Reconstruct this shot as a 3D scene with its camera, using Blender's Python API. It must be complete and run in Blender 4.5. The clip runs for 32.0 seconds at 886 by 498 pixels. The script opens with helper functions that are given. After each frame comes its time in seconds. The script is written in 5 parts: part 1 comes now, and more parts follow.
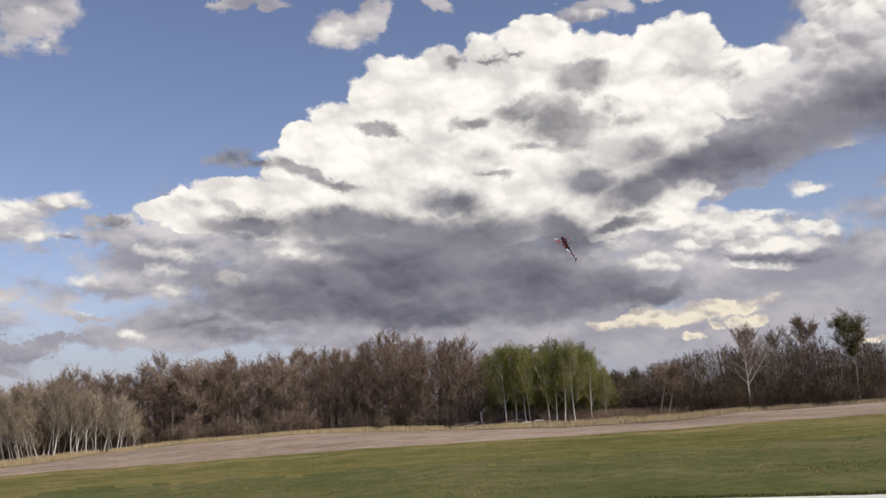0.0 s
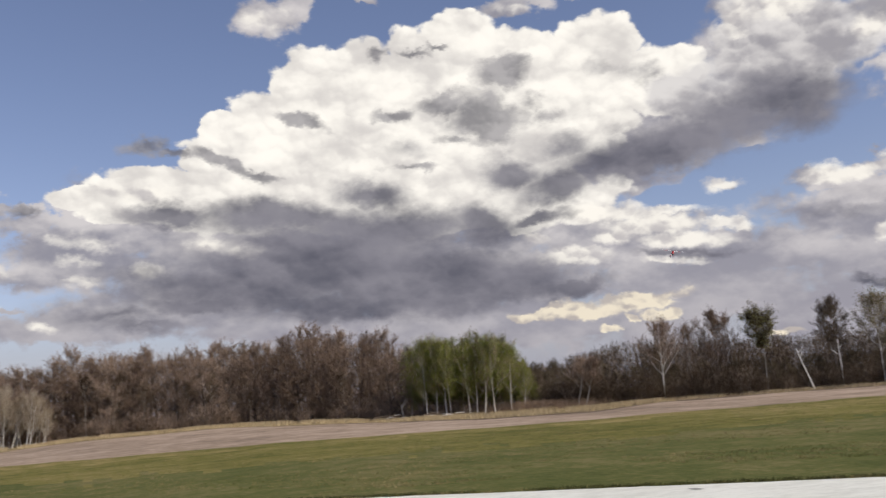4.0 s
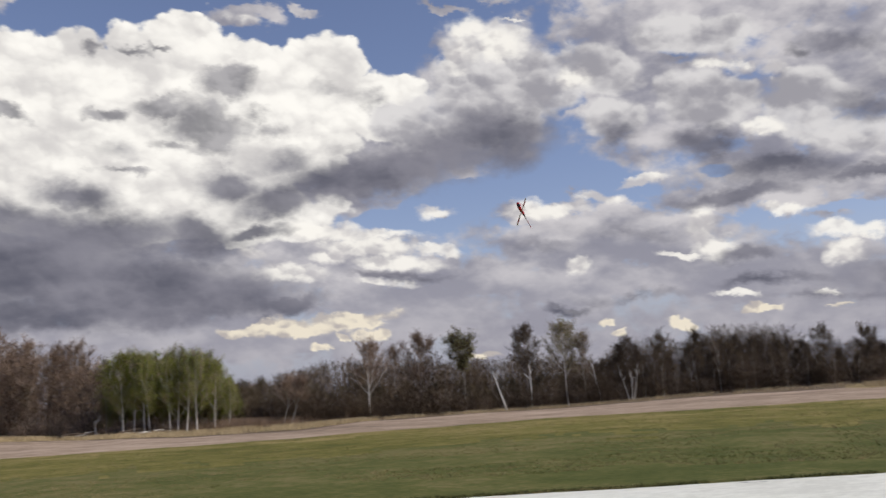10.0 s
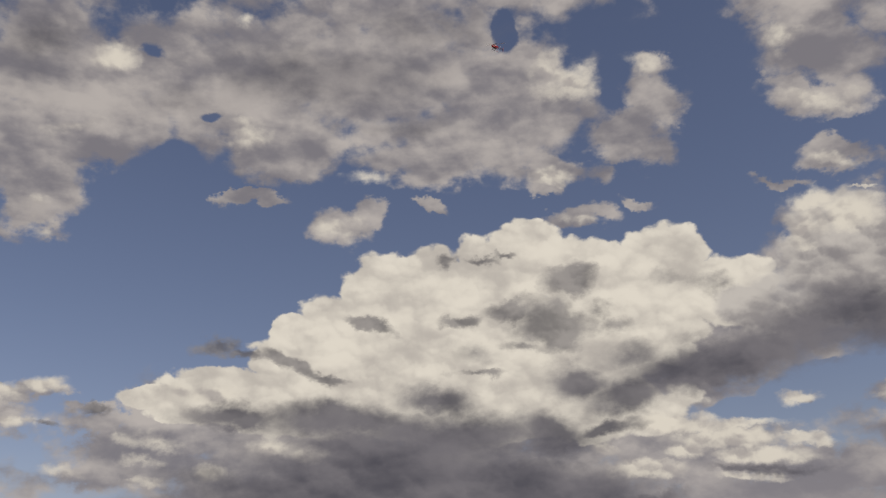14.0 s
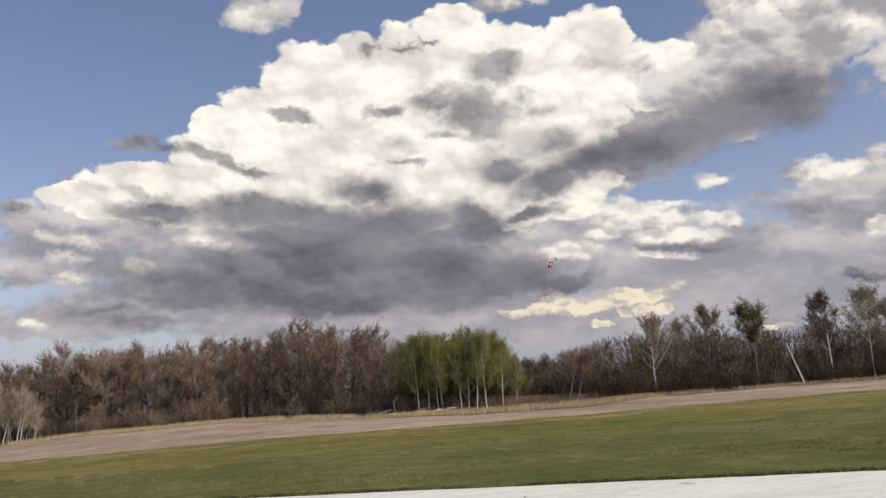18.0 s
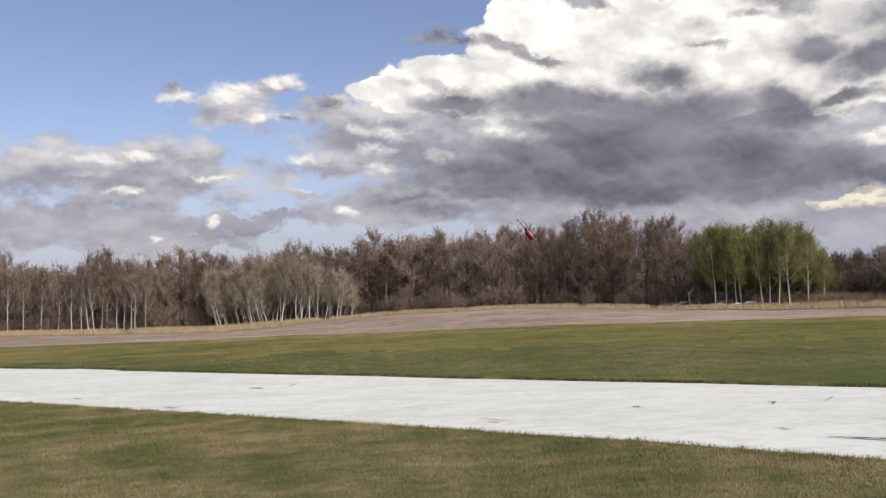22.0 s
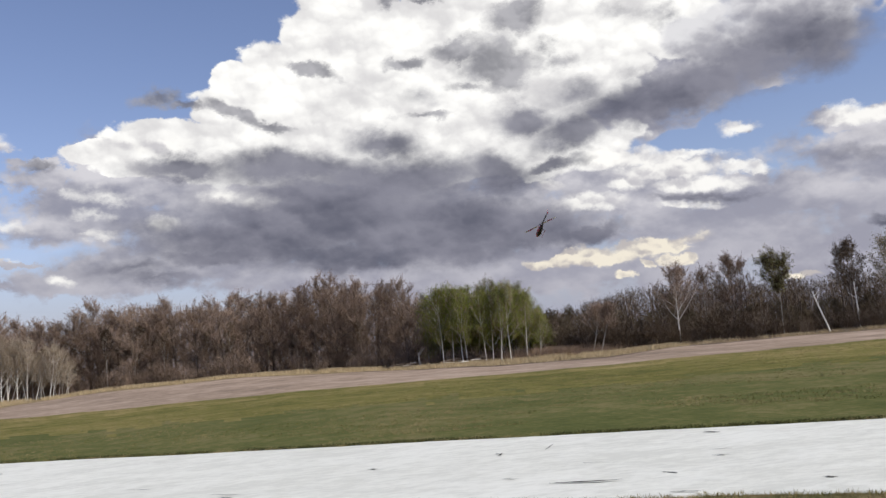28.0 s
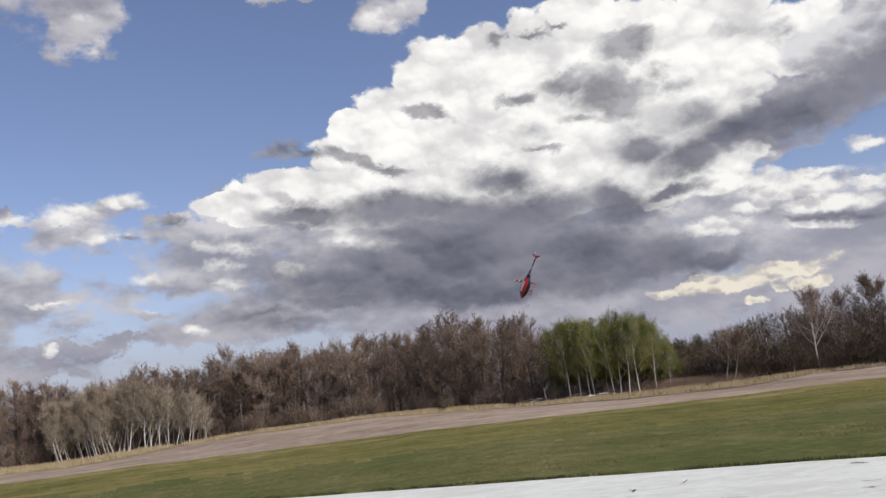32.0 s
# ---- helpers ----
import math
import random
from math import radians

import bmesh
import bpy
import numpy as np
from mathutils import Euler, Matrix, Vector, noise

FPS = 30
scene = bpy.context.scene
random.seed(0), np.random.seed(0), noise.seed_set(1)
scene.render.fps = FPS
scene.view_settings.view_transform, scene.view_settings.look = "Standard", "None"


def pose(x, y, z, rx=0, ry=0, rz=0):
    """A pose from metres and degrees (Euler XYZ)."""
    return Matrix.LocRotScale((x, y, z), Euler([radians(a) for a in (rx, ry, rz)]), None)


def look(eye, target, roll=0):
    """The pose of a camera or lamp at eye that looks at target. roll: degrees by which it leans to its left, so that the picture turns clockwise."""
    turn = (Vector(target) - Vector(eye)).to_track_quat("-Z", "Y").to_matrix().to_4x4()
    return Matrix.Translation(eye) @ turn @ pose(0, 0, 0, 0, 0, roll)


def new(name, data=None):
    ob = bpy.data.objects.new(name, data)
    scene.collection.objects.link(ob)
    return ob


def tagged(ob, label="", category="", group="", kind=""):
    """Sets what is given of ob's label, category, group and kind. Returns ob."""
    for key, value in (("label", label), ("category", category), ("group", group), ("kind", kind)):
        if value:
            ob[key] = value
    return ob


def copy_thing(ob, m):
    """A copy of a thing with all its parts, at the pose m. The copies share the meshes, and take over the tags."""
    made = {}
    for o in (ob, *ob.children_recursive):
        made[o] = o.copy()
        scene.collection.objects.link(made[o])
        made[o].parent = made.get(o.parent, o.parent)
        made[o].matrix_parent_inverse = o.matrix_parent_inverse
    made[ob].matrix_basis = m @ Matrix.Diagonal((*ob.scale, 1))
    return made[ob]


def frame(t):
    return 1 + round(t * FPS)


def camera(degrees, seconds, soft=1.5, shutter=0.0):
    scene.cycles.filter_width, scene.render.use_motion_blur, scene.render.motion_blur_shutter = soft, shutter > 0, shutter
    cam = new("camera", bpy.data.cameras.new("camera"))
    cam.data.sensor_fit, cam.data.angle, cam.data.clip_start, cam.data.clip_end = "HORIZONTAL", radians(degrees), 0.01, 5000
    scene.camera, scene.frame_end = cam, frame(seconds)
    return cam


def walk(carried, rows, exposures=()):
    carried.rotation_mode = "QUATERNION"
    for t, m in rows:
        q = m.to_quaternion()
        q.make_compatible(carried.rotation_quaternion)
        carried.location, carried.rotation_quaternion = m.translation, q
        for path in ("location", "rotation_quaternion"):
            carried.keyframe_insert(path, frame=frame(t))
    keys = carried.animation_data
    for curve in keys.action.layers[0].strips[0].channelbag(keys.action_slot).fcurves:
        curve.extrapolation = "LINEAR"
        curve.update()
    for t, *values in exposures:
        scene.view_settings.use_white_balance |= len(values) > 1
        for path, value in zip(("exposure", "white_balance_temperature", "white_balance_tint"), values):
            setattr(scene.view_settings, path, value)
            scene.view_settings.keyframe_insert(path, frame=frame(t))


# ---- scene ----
cam = camera(50.65, 32.0, soft=1.4, shutter=0.3)
EYE = 1.6
PATH = [
    (0, pose(0, 0, EYE, 100.076, 4.137, -7.516)),
    (0.5, pose(0, 0, EYE, 99.766, 4.858, -6.687)),
    (1, pose(0, 0, EYE, 99.309, 4.794, -6.328)),
    (1.5, pose(0, 0, EYE, 98.792, 5.486, -6.051)),
    (2, pose(0, 0, EYE, 98.895, 5.574, -5.731)),
    (2.5, pose(0, 0, EYE, 99.312, 4.654, -5.730)),
    (4.5, pose(0, 0, EYE, 99.096, 5.132, -18.395)),
    (5, pose(0, 0, EYE, 98.539, 5.396, -25.794)),
    (5.5, pose(0, 0, EYE, 98.470, 4.647, -28.435)),
    (6, pose(0, 0, EYE, 98.697, 4.981, -29.621)),
    (6.5, pose(0, 0, EYE, 99.002, 4.727, -30.897)),
    (7, pose(0, 0, EYE, 99.251, 3.997, -34.558)),
    (7.5, pose(0, 0, EYE, 99.334, 4.191, -37.212)),
    (8, pose(0, 0, EYE, 98.770, 3.913, -37.601)),
    (8.5, pose(0, 0, EYE, 97.991, 4.547, -37.602)),
    (9, pose(0, 0, EYE, 97.609, 4.265, -37.760)),
    (9.5, pose(0, 0, EYE, 97.949, 4.351, -35.929)),
    (10, pose(0, 0, EYE, 99.061, 3.827, -29.937)),
    (10.5, pose(0, 0, EYE, 99.552, 3.951, -24.546)),
    (11, pose(0, 0, EYE, 99.207, 4.483, -22.027)),
    (11.5, pose(0, 0, EYE, 98.701, 3.762, -17.873)),
    (12, pose(0, 0, EYE, 98.889, 3.494, -11.412)),
    (12.5, pose(0, 0, EYE, 100.919, 3.706, -4.398)),
    (13, pose(0, 0, EYE, 105.182, 3.581, -1.219)),
    (13.5, pose(0, 0, EYE, 111.285, 1.538, -8.196)),
    (15.5, pose(0, 0, EYE, 112.555, 3.613, -8.285)),
    (16, pose(0, 0, EYE, 110.549, 3.245, -7.952)),
    (16.5, pose(0, 0, EYE, 105.327, 2.713, -8.988)),
    (17, pose(0, 0, EYE, 100.559, 3.811, -10.852)),
    (17.5, pose(0, 0, EYE, 98.846, 4.579, -11.946)),
    (18, pose(0, 0, EYE, 98.952, 4.696, -12.800)),
    (18.5, pose(0, 0, EYE, 99.089, 4.885, -13.899)),
    (19, pose(0, 0, EYE, 99.045, 5.466, -15.153)),
    (19.5, pose(0, 0, EYE, 97.736, 4.822, -15.858)),
    (20, pose(0, 0, EYE, 95.624, 4.929, -14.268)),
    (20.5, pose(0, 0, EYE, 95.145, 4.561, -6.935)),
    (21, pose(0, 0, EYE, 94.242, 2.996, 0.110)),
    (21.5, pose(0, 0, EYE, 93.886, 2.858, 3.816)),
    (22, pose(0, 0, EYE, 93.336, 2.557, 4.899)),
    (22.5, pose(0, 0, EYE, 93.381, 2.613, 4.632)),
    (23, pose(0, 0, EYE, 94.169, 2.583, 0.615)),
    (23.5, pose(0, 0, EYE, 94.716, 2.840, -3.781)),
    (24, pose(0, 0, EYE, 94.767, 3.002, -7.163)),
    (24.5, pose(0, 0, EYE, 94.889, 3.100, -7.564)),
    (25, pose(0, 0, EYE, 95.100, 3.105, -10.824)),
    (25.5, pose(0, 0, EYE, 95.709, 3.243, -12.615)),
    (27.5, pose(0, 0, EYE, 96.102, 4.665, -12.450)),
    (28, pose(0, 0, EYE, 96.195, 5.289, -11.309)),
    (28.5, pose(0, 0, EYE, 96.601, 5.885, -9.419)),
    (29, pose(0, 0, EYE, 97.394, 6.831, -5.027)),
    (29.5, pose(0, 0, EYE, 97.904, 6.369, -2.851)),
    (30, pose(0, 0, EYE, 98.672, 5.969, 1.169)),
    (30.5, pose(0, 0, EYE, 98.570, 6.089, -2.129)),
    (31, pose(0, 0, EYE, 98.344, 6.153, -5.113)),
    (31.5, pose(0, 0, EYE, 99.001, 6.435, -4.778)),
    (32, pose(0, 0, EYE, 99.222, 6.992, -3.660)),
]
EXPOSURES = [(0, -0.02, 6600, 10), (1, -0.02, 6750, 10), (2.5, 0.0, 6750, 10), (4.5, -0.05, 6600, 10), (6, -0.08, 6500, 10), (8, -0.12, 6500, 10), (11, -0.05, 6500, 10), (12.5, -0.05, 6500, 10), (13, -0.22, 6700, 10), (13.5, -0.52, 7000, 10), (15.5, -0.65, 7300, 11), (16, -0.62, 7300, 11), (16.5, -0.5, 7100, 11), (17, -0.28, 6900, 10), (17.5, -0.1, 6850, 10), (18.5, 0.0, 6750, 10), (20, 0.04, 6600, 10), (21.5, 0.1, 6500, 10), (22.5, 0.1, 6500, 10), (25.5, 0.1, 6500, 10), (28, 0.06, 6300, 10), (32, -0.03, 6300, 10)]
walk(cam, PATH, EXPOSURES)

# ---- sky, clouds and sun ----
# Cloud masses: azimuth, elevation, half width, half height, tilt (degrees), amount.
HEAPS_A = (
    (-0.1, 17, 1.97, 1.65, -1, 1),
    (2.4, 17.3, 3.08, 2.59, -2, 1),
    (5.8, 18.8, 3.8, 3.63, -2, 1),
    (9.1, 20, 3.85, 3.08, -3, 1),
    (12.3, 19.6, 4.57, 3.55, -4, 1),
    (15.1, 20.9, 3.55, 2.98, -5, 1),
    (18.8, 19.8, 4.41, 2.88, -6, 1),
    (23.7, 20, 3.18, 2.94, -8, 1),
    (21.1, 18.1, 5.43, 3.9, -7, 1),
    (27.3, 17.7, 3.8, 2.71, -9, 1),
    (10.2, 16.1, 9.17, 3.57, -4, 1),
    (3.1, 15.1, 7.2, 2.46, -2, 1),
    (-4.4, 14.1, 4.26, 1.37, -1, 1),
    (17.2, 15.5, 7.21, 4.12, -6, 1),
    (-8.1, 13.2, 3.18, 0.93, 0, 1),
    (10.6, 13.3, 6.84, 1.54, -4, 1),
)
HEAPS_B = (
    (21.6, 16.4, 5.44, 3.06, -7, 1),
)
HEAPS_Z = (
    (3, 12.6, 11.16, 2.46, -3, 1),
    (16.9, 12.3, 9.32, 2.76, -6, 1),
    (-4.2, 12.7, 5.5, 1.53, -1, 1),
    (10.5, 11.6, 10.27, 2.05, -4, 1),
)
HEAPS = HEAPS_A + HEAPS_B + HEAPS_Z
TOWER_A = (
    (32.4, 19.9, 2.37, 2.21, -11, 1),
    (34.7, 18.3, 3.57, 3.26, -12, 1),
    (37.4, 18.8, 3.91, 2.41, -13, 1),
    (33.1, 16.7, 5.05, 2.84, -11, 1),
    (29.1, 16.7, 3.6, 2.13, -9, 1),
    (40.9, 18.9, 3.45, 2.01, -14, 1),
    (34.2, 20.8, 3.01, 2.51, -3, 1),
    (36.2, 18.4, 3.73, 3.05, -4, 1),
    (41.7, 16, 2.56, 2.05, -5, 1),
    (47.7, 16.4, 4.34, 2.33, -7, 1),
    (52.8, 15.4, 3.55, 2.58, -8, 1),
    (55.8, 13, 4.72, 1.57, -9, 1),
    (60.7, 16.7, 5.62, 2.66, -11, 1),
    (47.1, 20.1, 4.96, 1.65, -7, 1),
)
TOWER = TOWER_A
GLOW_A = (
    (-7.9, 10.7, 2.76, 0.76, -1, 0.65),
    (-1.1, 10.3, 2.22, 0.82, -3, 0.65),
    (1, 9.9, 1.94, 0.58, -3, 0.65),
    (-4.6, 8.8, 1.1, 0.97, -3, 0.65),
    (23.4, 10.5, 3.74, 0.75, -7, 1),
    (25.9, 9.4, 4.7, 0.94, -7, 1),
    (27.3, 8.4, 3.99, 0.73, -7, 1),
    (30, 9, 2.61, 0.52, -8, 1),
    (23.9, 9, 2.04, 0.75, -7, 1),
    (21, 8.1, 2.74, 0.75, -6, 1),
    (19, 9.3, 1.17, 0.48, -6, 1),
    (26.8, 7.2, 3.33, 0.33, -7, 1),
    (-5.7, 13.5, 3.59, 0.72, -1, 0.65),
    (30, 11.3, 1.5, 0.46, -9, 1),
    (37.1, 11, 3.62, 0.6, 1, 1),
    (38.4, 7.4, 0.77, 0.65, -9, 1),
)
GLOW_B = (
    (39.6, 18.6, 1.75, 1.17, -14, 1),
    (32.4, 20.7, 1.58, 1.42, -12, 1),
    (-8.5, 9.6, 1.73, 0.46, -2, 0.45),
    (46.2, 8.9, 1.22, 1.76, -6, 1),
    (47.1, 7.7, 1.76, 1.01, -6, 1),
    (53.6, 8, 2.25, 0.64, -7, 1),
    (54.1, 6.5, 1.47, 1.09, -6, 1),
    (55.4, 7.8, 1.26, 0.57, -7, 1),
    (38.8, 7.5, 0.83, 0.62, -4, 1),
    (37.2, 11, 3.28, 0.76, -4, 1),
    (40.2, 11.4, 2.07, 0.45, -5, 1),
    (50.5, 14.2, 1.51, 0.79, -7, 1),
    (48.6, 18.1, 2.99, 0.6, -15, 1),
    (51.2, 17.5, 1.17, 0.72, -8, 1),
    (62.2, 11.5, 3.2, 0.52, -10, 1),
    (57.9, 11.6, 2.15, 0.37, -9, 1),
)
GLOW_C = (
    (30.2, 11.2, 1.69, 0.54, -3, 1),
    (42.9, 12.1, 2.4, 0.31, 5, 1),
    (51.1, 9.5, 1.97, 0.43, -7, 1),
    (24.2, 9.3, 1.37, 0.55, -2, 1),
    (26.9, 10.2, 3.16, 0.47, -2, 1),
    (64.6, 14.3, 1.68, 0.56, -12, 1),
    (34.9, 21.1, 2.34, 1.34, -3, 1),
    (33.2, 22.2, 1.66, 1, -2, 1),
    (61.5, 8.2, 3.22, 0.41, -2, 1),
    (44.5, 7.5, 2.05, 0.34, -5, 1),
    (47.6, 4.8, 2.35, 0.27, -5, 1),
    (52.9, 4.4, 0.84, 0.23, -6, 1),
    (-16.9, 13.2, 3.62, 0.76, 1, 0.7),
    (-14.2, 13.7, 1.68, 0.77, 1, 0.7),
    (-19.7, 13, 1.83, 0.55, 2, 0.7),
    (-15.6, 11.7, 1.92, 0.45, 0, 0.7),
)
GLOW_D = (
    (-10.5, 5.8, 1.07, 0.44, -2, 0.7),
    (-18.5, 5.5, 0.69, 0.53, -1, 0.7),
    (-21.7, 4.5, 0.72, 0.27, -1, 0.7),
    (-24, 9.3, 3.77, 0.41, 1, 0.7),
    (-23.8, 7.4, 1.75, 0.35, 0, 0.7),
    (-13.1, 7.4, 1.45, 0.26, -1, 0.45),
    (-8, 8.3, 2.03, 0.47, -2, 0.45),
    (-13.1, 9, 2.3, 0.53, -1, 0.45),
    (-7.9, 10.7, 1.76, 0.68, -1, 0.65),
    (-1.3, 10.2, 2.41, 0.69, -2, 0.65),
    (-5.2, 8.9, 0.96, 0.96, -2, 0.65),
    (-25.8, 8.3, 1.98, 0.34, 1, 0.7),
    (-18, 8.1, 1.89, 0.28, 0, 0.7),
    (2.8, 23.6, 2.12, 1.23, -1, 0.6),
    (-3.5, 28.8, 1.98, 1.32, 2, 0.6),
)
GLOW_E = (
    (-3.7, 35.5, 0.99, 0.66, 38, 0.6),
    (19, 31.6, 3.01, 2.01, -9, 0.6),
    (24.1, 31.5, 1.63, 1.3, -12, 0.6),
    (-12.2, 32.7, 1.82, 1.21, 8, 0.6),
    (-16, 23, 1.75, 1.46, 6, 0.6),
    (34.6, 27.9, 2.95, 1.18, -16, 0.6),
    (34.7, 24.2, 2.35, 0.65, -15, 0.6),
    (19, 23.2, 1.76, 0.61, -8, 0.6),
    (17.5, 26, 2.38, 0.68, -7, 0.6),
    (-14.2, 28.3, 2.09, 0.89, 8, 0.6),
    (33.4, 31.4, 1.5, 1.2, -17, 0.6),
    (4.8, 26.5, 2.06, 0.69, -2, 0.6),
    (35.9, 22.4, 0.86, 0.14, -15, 1),
)
GLOW = GLOW_A + GLOW_B + GLOW_C + GLOW_D + GLOW_E
WARM_Z = (
    (21.7, 4.6, 4.1, 0.68, 2, 1),
    (24.8, 5.1, 3.71, 0.54, 2, 1),
    (18.2, 4.7, 2.41, 0.41, -1, 1),
)
WARM_A = (
    (17.5, 4.7, 1.17, 0.45, -6, 1),
    (21.2, 4.8, 1.88, 0.89, 2, 1),
    (23.8, 5, 2.71, 0.68, 2, 1),
    (25.8, 4.8, 1.34, 0.47, -6, 1),
    (26.2, 4, 0.93, 0.5, -6, 1),
    (24.4, 4, 0.47, 0.3, -52, 1),
    (19, 5, 1.38, 0.28, 4, 1),
    (17.3, 4.7, 1.23, 0.45, -6, 1),
    (20.6, 4.8, 2.03, 0.88, 2, 1),
    (23.4, 5.1, 2.66, 0.6, 2, 1),
    (25.6, 4.1, 1.04, 0.46, -6, 1),
    (24.2, 4, 0.47, 0.33, -52, 1),
    (22.8, 3.4, 0.86, 0.27, -6, 1),
    (44.6, 3.5, 1.16, 0.31, -5, 1),
    (49.3, 4, 1.2, 0.3, -5, 1),
    (57.5, 2.5, 1.1, 0.25, -5, 1),
)
WARM_B = (
    (48.4, 3.8, 0.8, 0.33, -5, 1),
    (41, 3.1, 0.48, 0.34, -4, 1),
    (40.3, 3.8, 0.69, 0.28, -4, 1),
    (53.5, 3.6, 0.96, 0.22, -5, 1),
    (32.3, 2.3, 1.71, 0.27, -4, 1),
)
WARM = WARM_A + WARM_B + WARM_Z
VEIL_A = (
    (-0.5, 8.9, 14.04, 4.15, -3, 1),
    (13, 7.9, 15.18, 4.31, -5, 1),
    (-6.7, 11.1, 5.03, 1.78, -1, 1),
    (23.5, 8.6, 8.83, 3.4, -7, 1),
    (28.3, 5.6, 10.53, 2.8, -7, 1),
    (9.2, 4.5, 24.52, 1.53, -5, 1),
    (38.3, 6.6, 7.69, 3.7, -9, 1),
    (35.9, 2.4, 9.68, 1.82, -7, 1),
    (40, 9.7, 6.95, 1.45, -2, 1),
    (-8.4, 12.9, 3.75, 0.98, 0, 1),
    (30, 11.2, 1.56, 0.49, -8, 1),
    (-1.9, 13.3, 7.84, 1.57, -2, 1),
    (34.4, 18.8, 5.74, 4.39, -3, 1),
    (45, 17, 9.1, 4.72, -6, 1),
    (57, 17, 10.52, 4.95, -10, 1),
    (53, 11.7, 11, 2.43, -7, 1),
)
VEIL_B = (
    (61.9, 11, 7.01, 3.51, -9, 1),
    (40.7, 8.5, 11.04, 2.59, -5, 1),
    (35.3, 6.8, 14.49, 2.07, -4, 1),
    (49.1, 5.7, 14, 3.17, -5, 1),
    (59.6, 5.2, 8.09, 2.85, -7, 1),
    (31.7, 3.9, 17.73, 1.53, -4, 1),
    (52.1, 3, 14.92, 1.62, -5, 1),
    (37, 11, 3.97, 0.97, -4, 1),
    (30.2, 11.2, 1.76, 0.54, -3, 1),
    (59.8, 7, 5.69, 1.2, -7, 1),
    (44.2, 20.4, 7.35, 2.34, -6, 1),
    (49, 21.5, 12.06, 1.96, -8, 1),
    (49.5, 10.4, 7.32, 1.33, -6, 1),
    (-16.9, 13, 4.1, 0.82, 1, 1),
    (-14.2, 13.7, 1.8, 0.97, 1, 1),
    (-20.1, 12.8, 1.95, 0.67, 2, 1),
)
VEIL_C = (
    (-16.3, 11.5, 2.1, 0.57, 1, 1),
    (-11.3, 12.5, 1.82, 0.59, 0, 1),
    (-23.2, 8.2, 5.59, 1.41, 1, 1),
    (-18.6, 7.9, 4.06, 0.94, 0, 1),
    (-24.7, 6.3, 4.9, 0.98, 0, 1),
    (-16.7, 5.8, 7.66, 0.57, -1, 1),
    (-13.1, 7.4, 1.65, 0.36, -1, 1),
    (-21.4, 4.4, 7.25, 0.73, -1, 1),
    (-28, 8.6, 3.81, 1.63, 2, 1),
    (-9.5, 5.9, 5.4, 1.35, -2, 1),
    (-9.3, 9.7, 5.72, 2.02, -1, 1),
    (-10.6, 11.7, 2.99, 1, -1, 1),
    (5.1, 32.9, 11.83, 6.08, -1, 1),
    (14.9, 30.7, 6.46, 5.1, -7, 1),
    (-0.9, 28.2, 4.52, 2.68, 1, 1),
    (9.1, 27.4, 5.85, 2, -4, 1),
)
VEIL_D = (
    (17.5, 26.1, 3.23, 1.22, -7, 1),
    (22.3, 27.7, 3.64, 2.05, -10, 1),
    (24.6, 30, 2.44, 2.44, -12, 1),
    (-16.3, 31.5, 5.51, 5.8, 10, 1),
    (-13.5, 27.7, 4.82, 2.41, 7, 1),
    (-16.1, 23.3, 1.92, 2.18, 7, 1),
    (-10, 32, 3.11, 2.49, 7, 1),
    (35.3, 30.6, 4.39, 2.78, -18, 1),
    (34.6, 27.9, 3.69, 1.83, -16, 1),
    (35, 24.2, 3.07, 1.05, -15, 1),
    (2.7, 23.5, 2.32, 1.64, -1, 1),
    (4.7, 24.3, 1.24, 1.03, -2, 1),
    (-4.2, 24.9, 1.32, 0.59, 2, 1),
    (19, 23.2, 2.43, 0.95, -8, 1),
    (22.4, 23.9, 1.66, 0.46, -9, 1),
    (7.5, 39.1, 26.43, 4.95, -2, 1),
)
VEIL_E = (
    (34.9, 34.2, 8.82, 2.94, -19, 1),
    (31.6, 23.6, 2.13, 0.49, -13, 1),
    (-15.8, 23.1, 2.57, 1.71, 5, 1),
    (-2, 25.2, 2.27, 0.45, 0, 1),
    (8.9, 24.7, 1.34, 0.47, -4, 1),
)
VEIL_Z = (
    (-17.1, 27.6, 5.46, 4.02, 9, 1),
    (-22.6, 28.2, 6.08, 6.87, 12, 1),
    (-15.5, 24.6, 2.64, 2.64, 7, 1),
    (-24.1, 8.3, 13.53, 2.77, 0, 0.75),
    (-25.7, 5.4, 13.3, 1.81, -1, 0.8),
    (-16.9, 11.9, 4.25, 1.64, 0, 0.6),
    (20.9, 3.9, 9.43, 1.85, 0, 1),
    (15.8, 4.4, 7.57, 1.38, -2, 1),
    (27.6, 4.5, 8.32, 1.6, -1, 1),
    (16.2, 5, 8.97, 1.55, 0, 1),
    (-0.6, 6.3, 13.38, 1.43, -4, 1),
    (4.7, 13.2, 14.95, 1.99, -3, 1),
    (18.7, 12.8, 11.36, 2.75, -1, 1),
    (26.1, 15.1, 8.67, 3.67, 0, 1),
    (-2, 11.6, 9.41, 1.57, -2, 1),
    (-4.7, 32.1, 10.7, 5.51, 4, 1),
    (12.7, 28.5, 7.54, 3.09, -5, 1),
    (-12, 29.8, 6.73, 3.97, 7, 1),
)
VEIL = VEIL_A + VEIL_B + VEIL_C + VEIL_D + VEIL_E + VEIL_Z
SHADE_Z = (
    (8, 6.6, 13.57, 1.56, 0, 1),
    (15, 7.1, 8.29, 1.73, 1, 1),
    (4.4, 8.9, 9.98, 2, -1, 1),
)
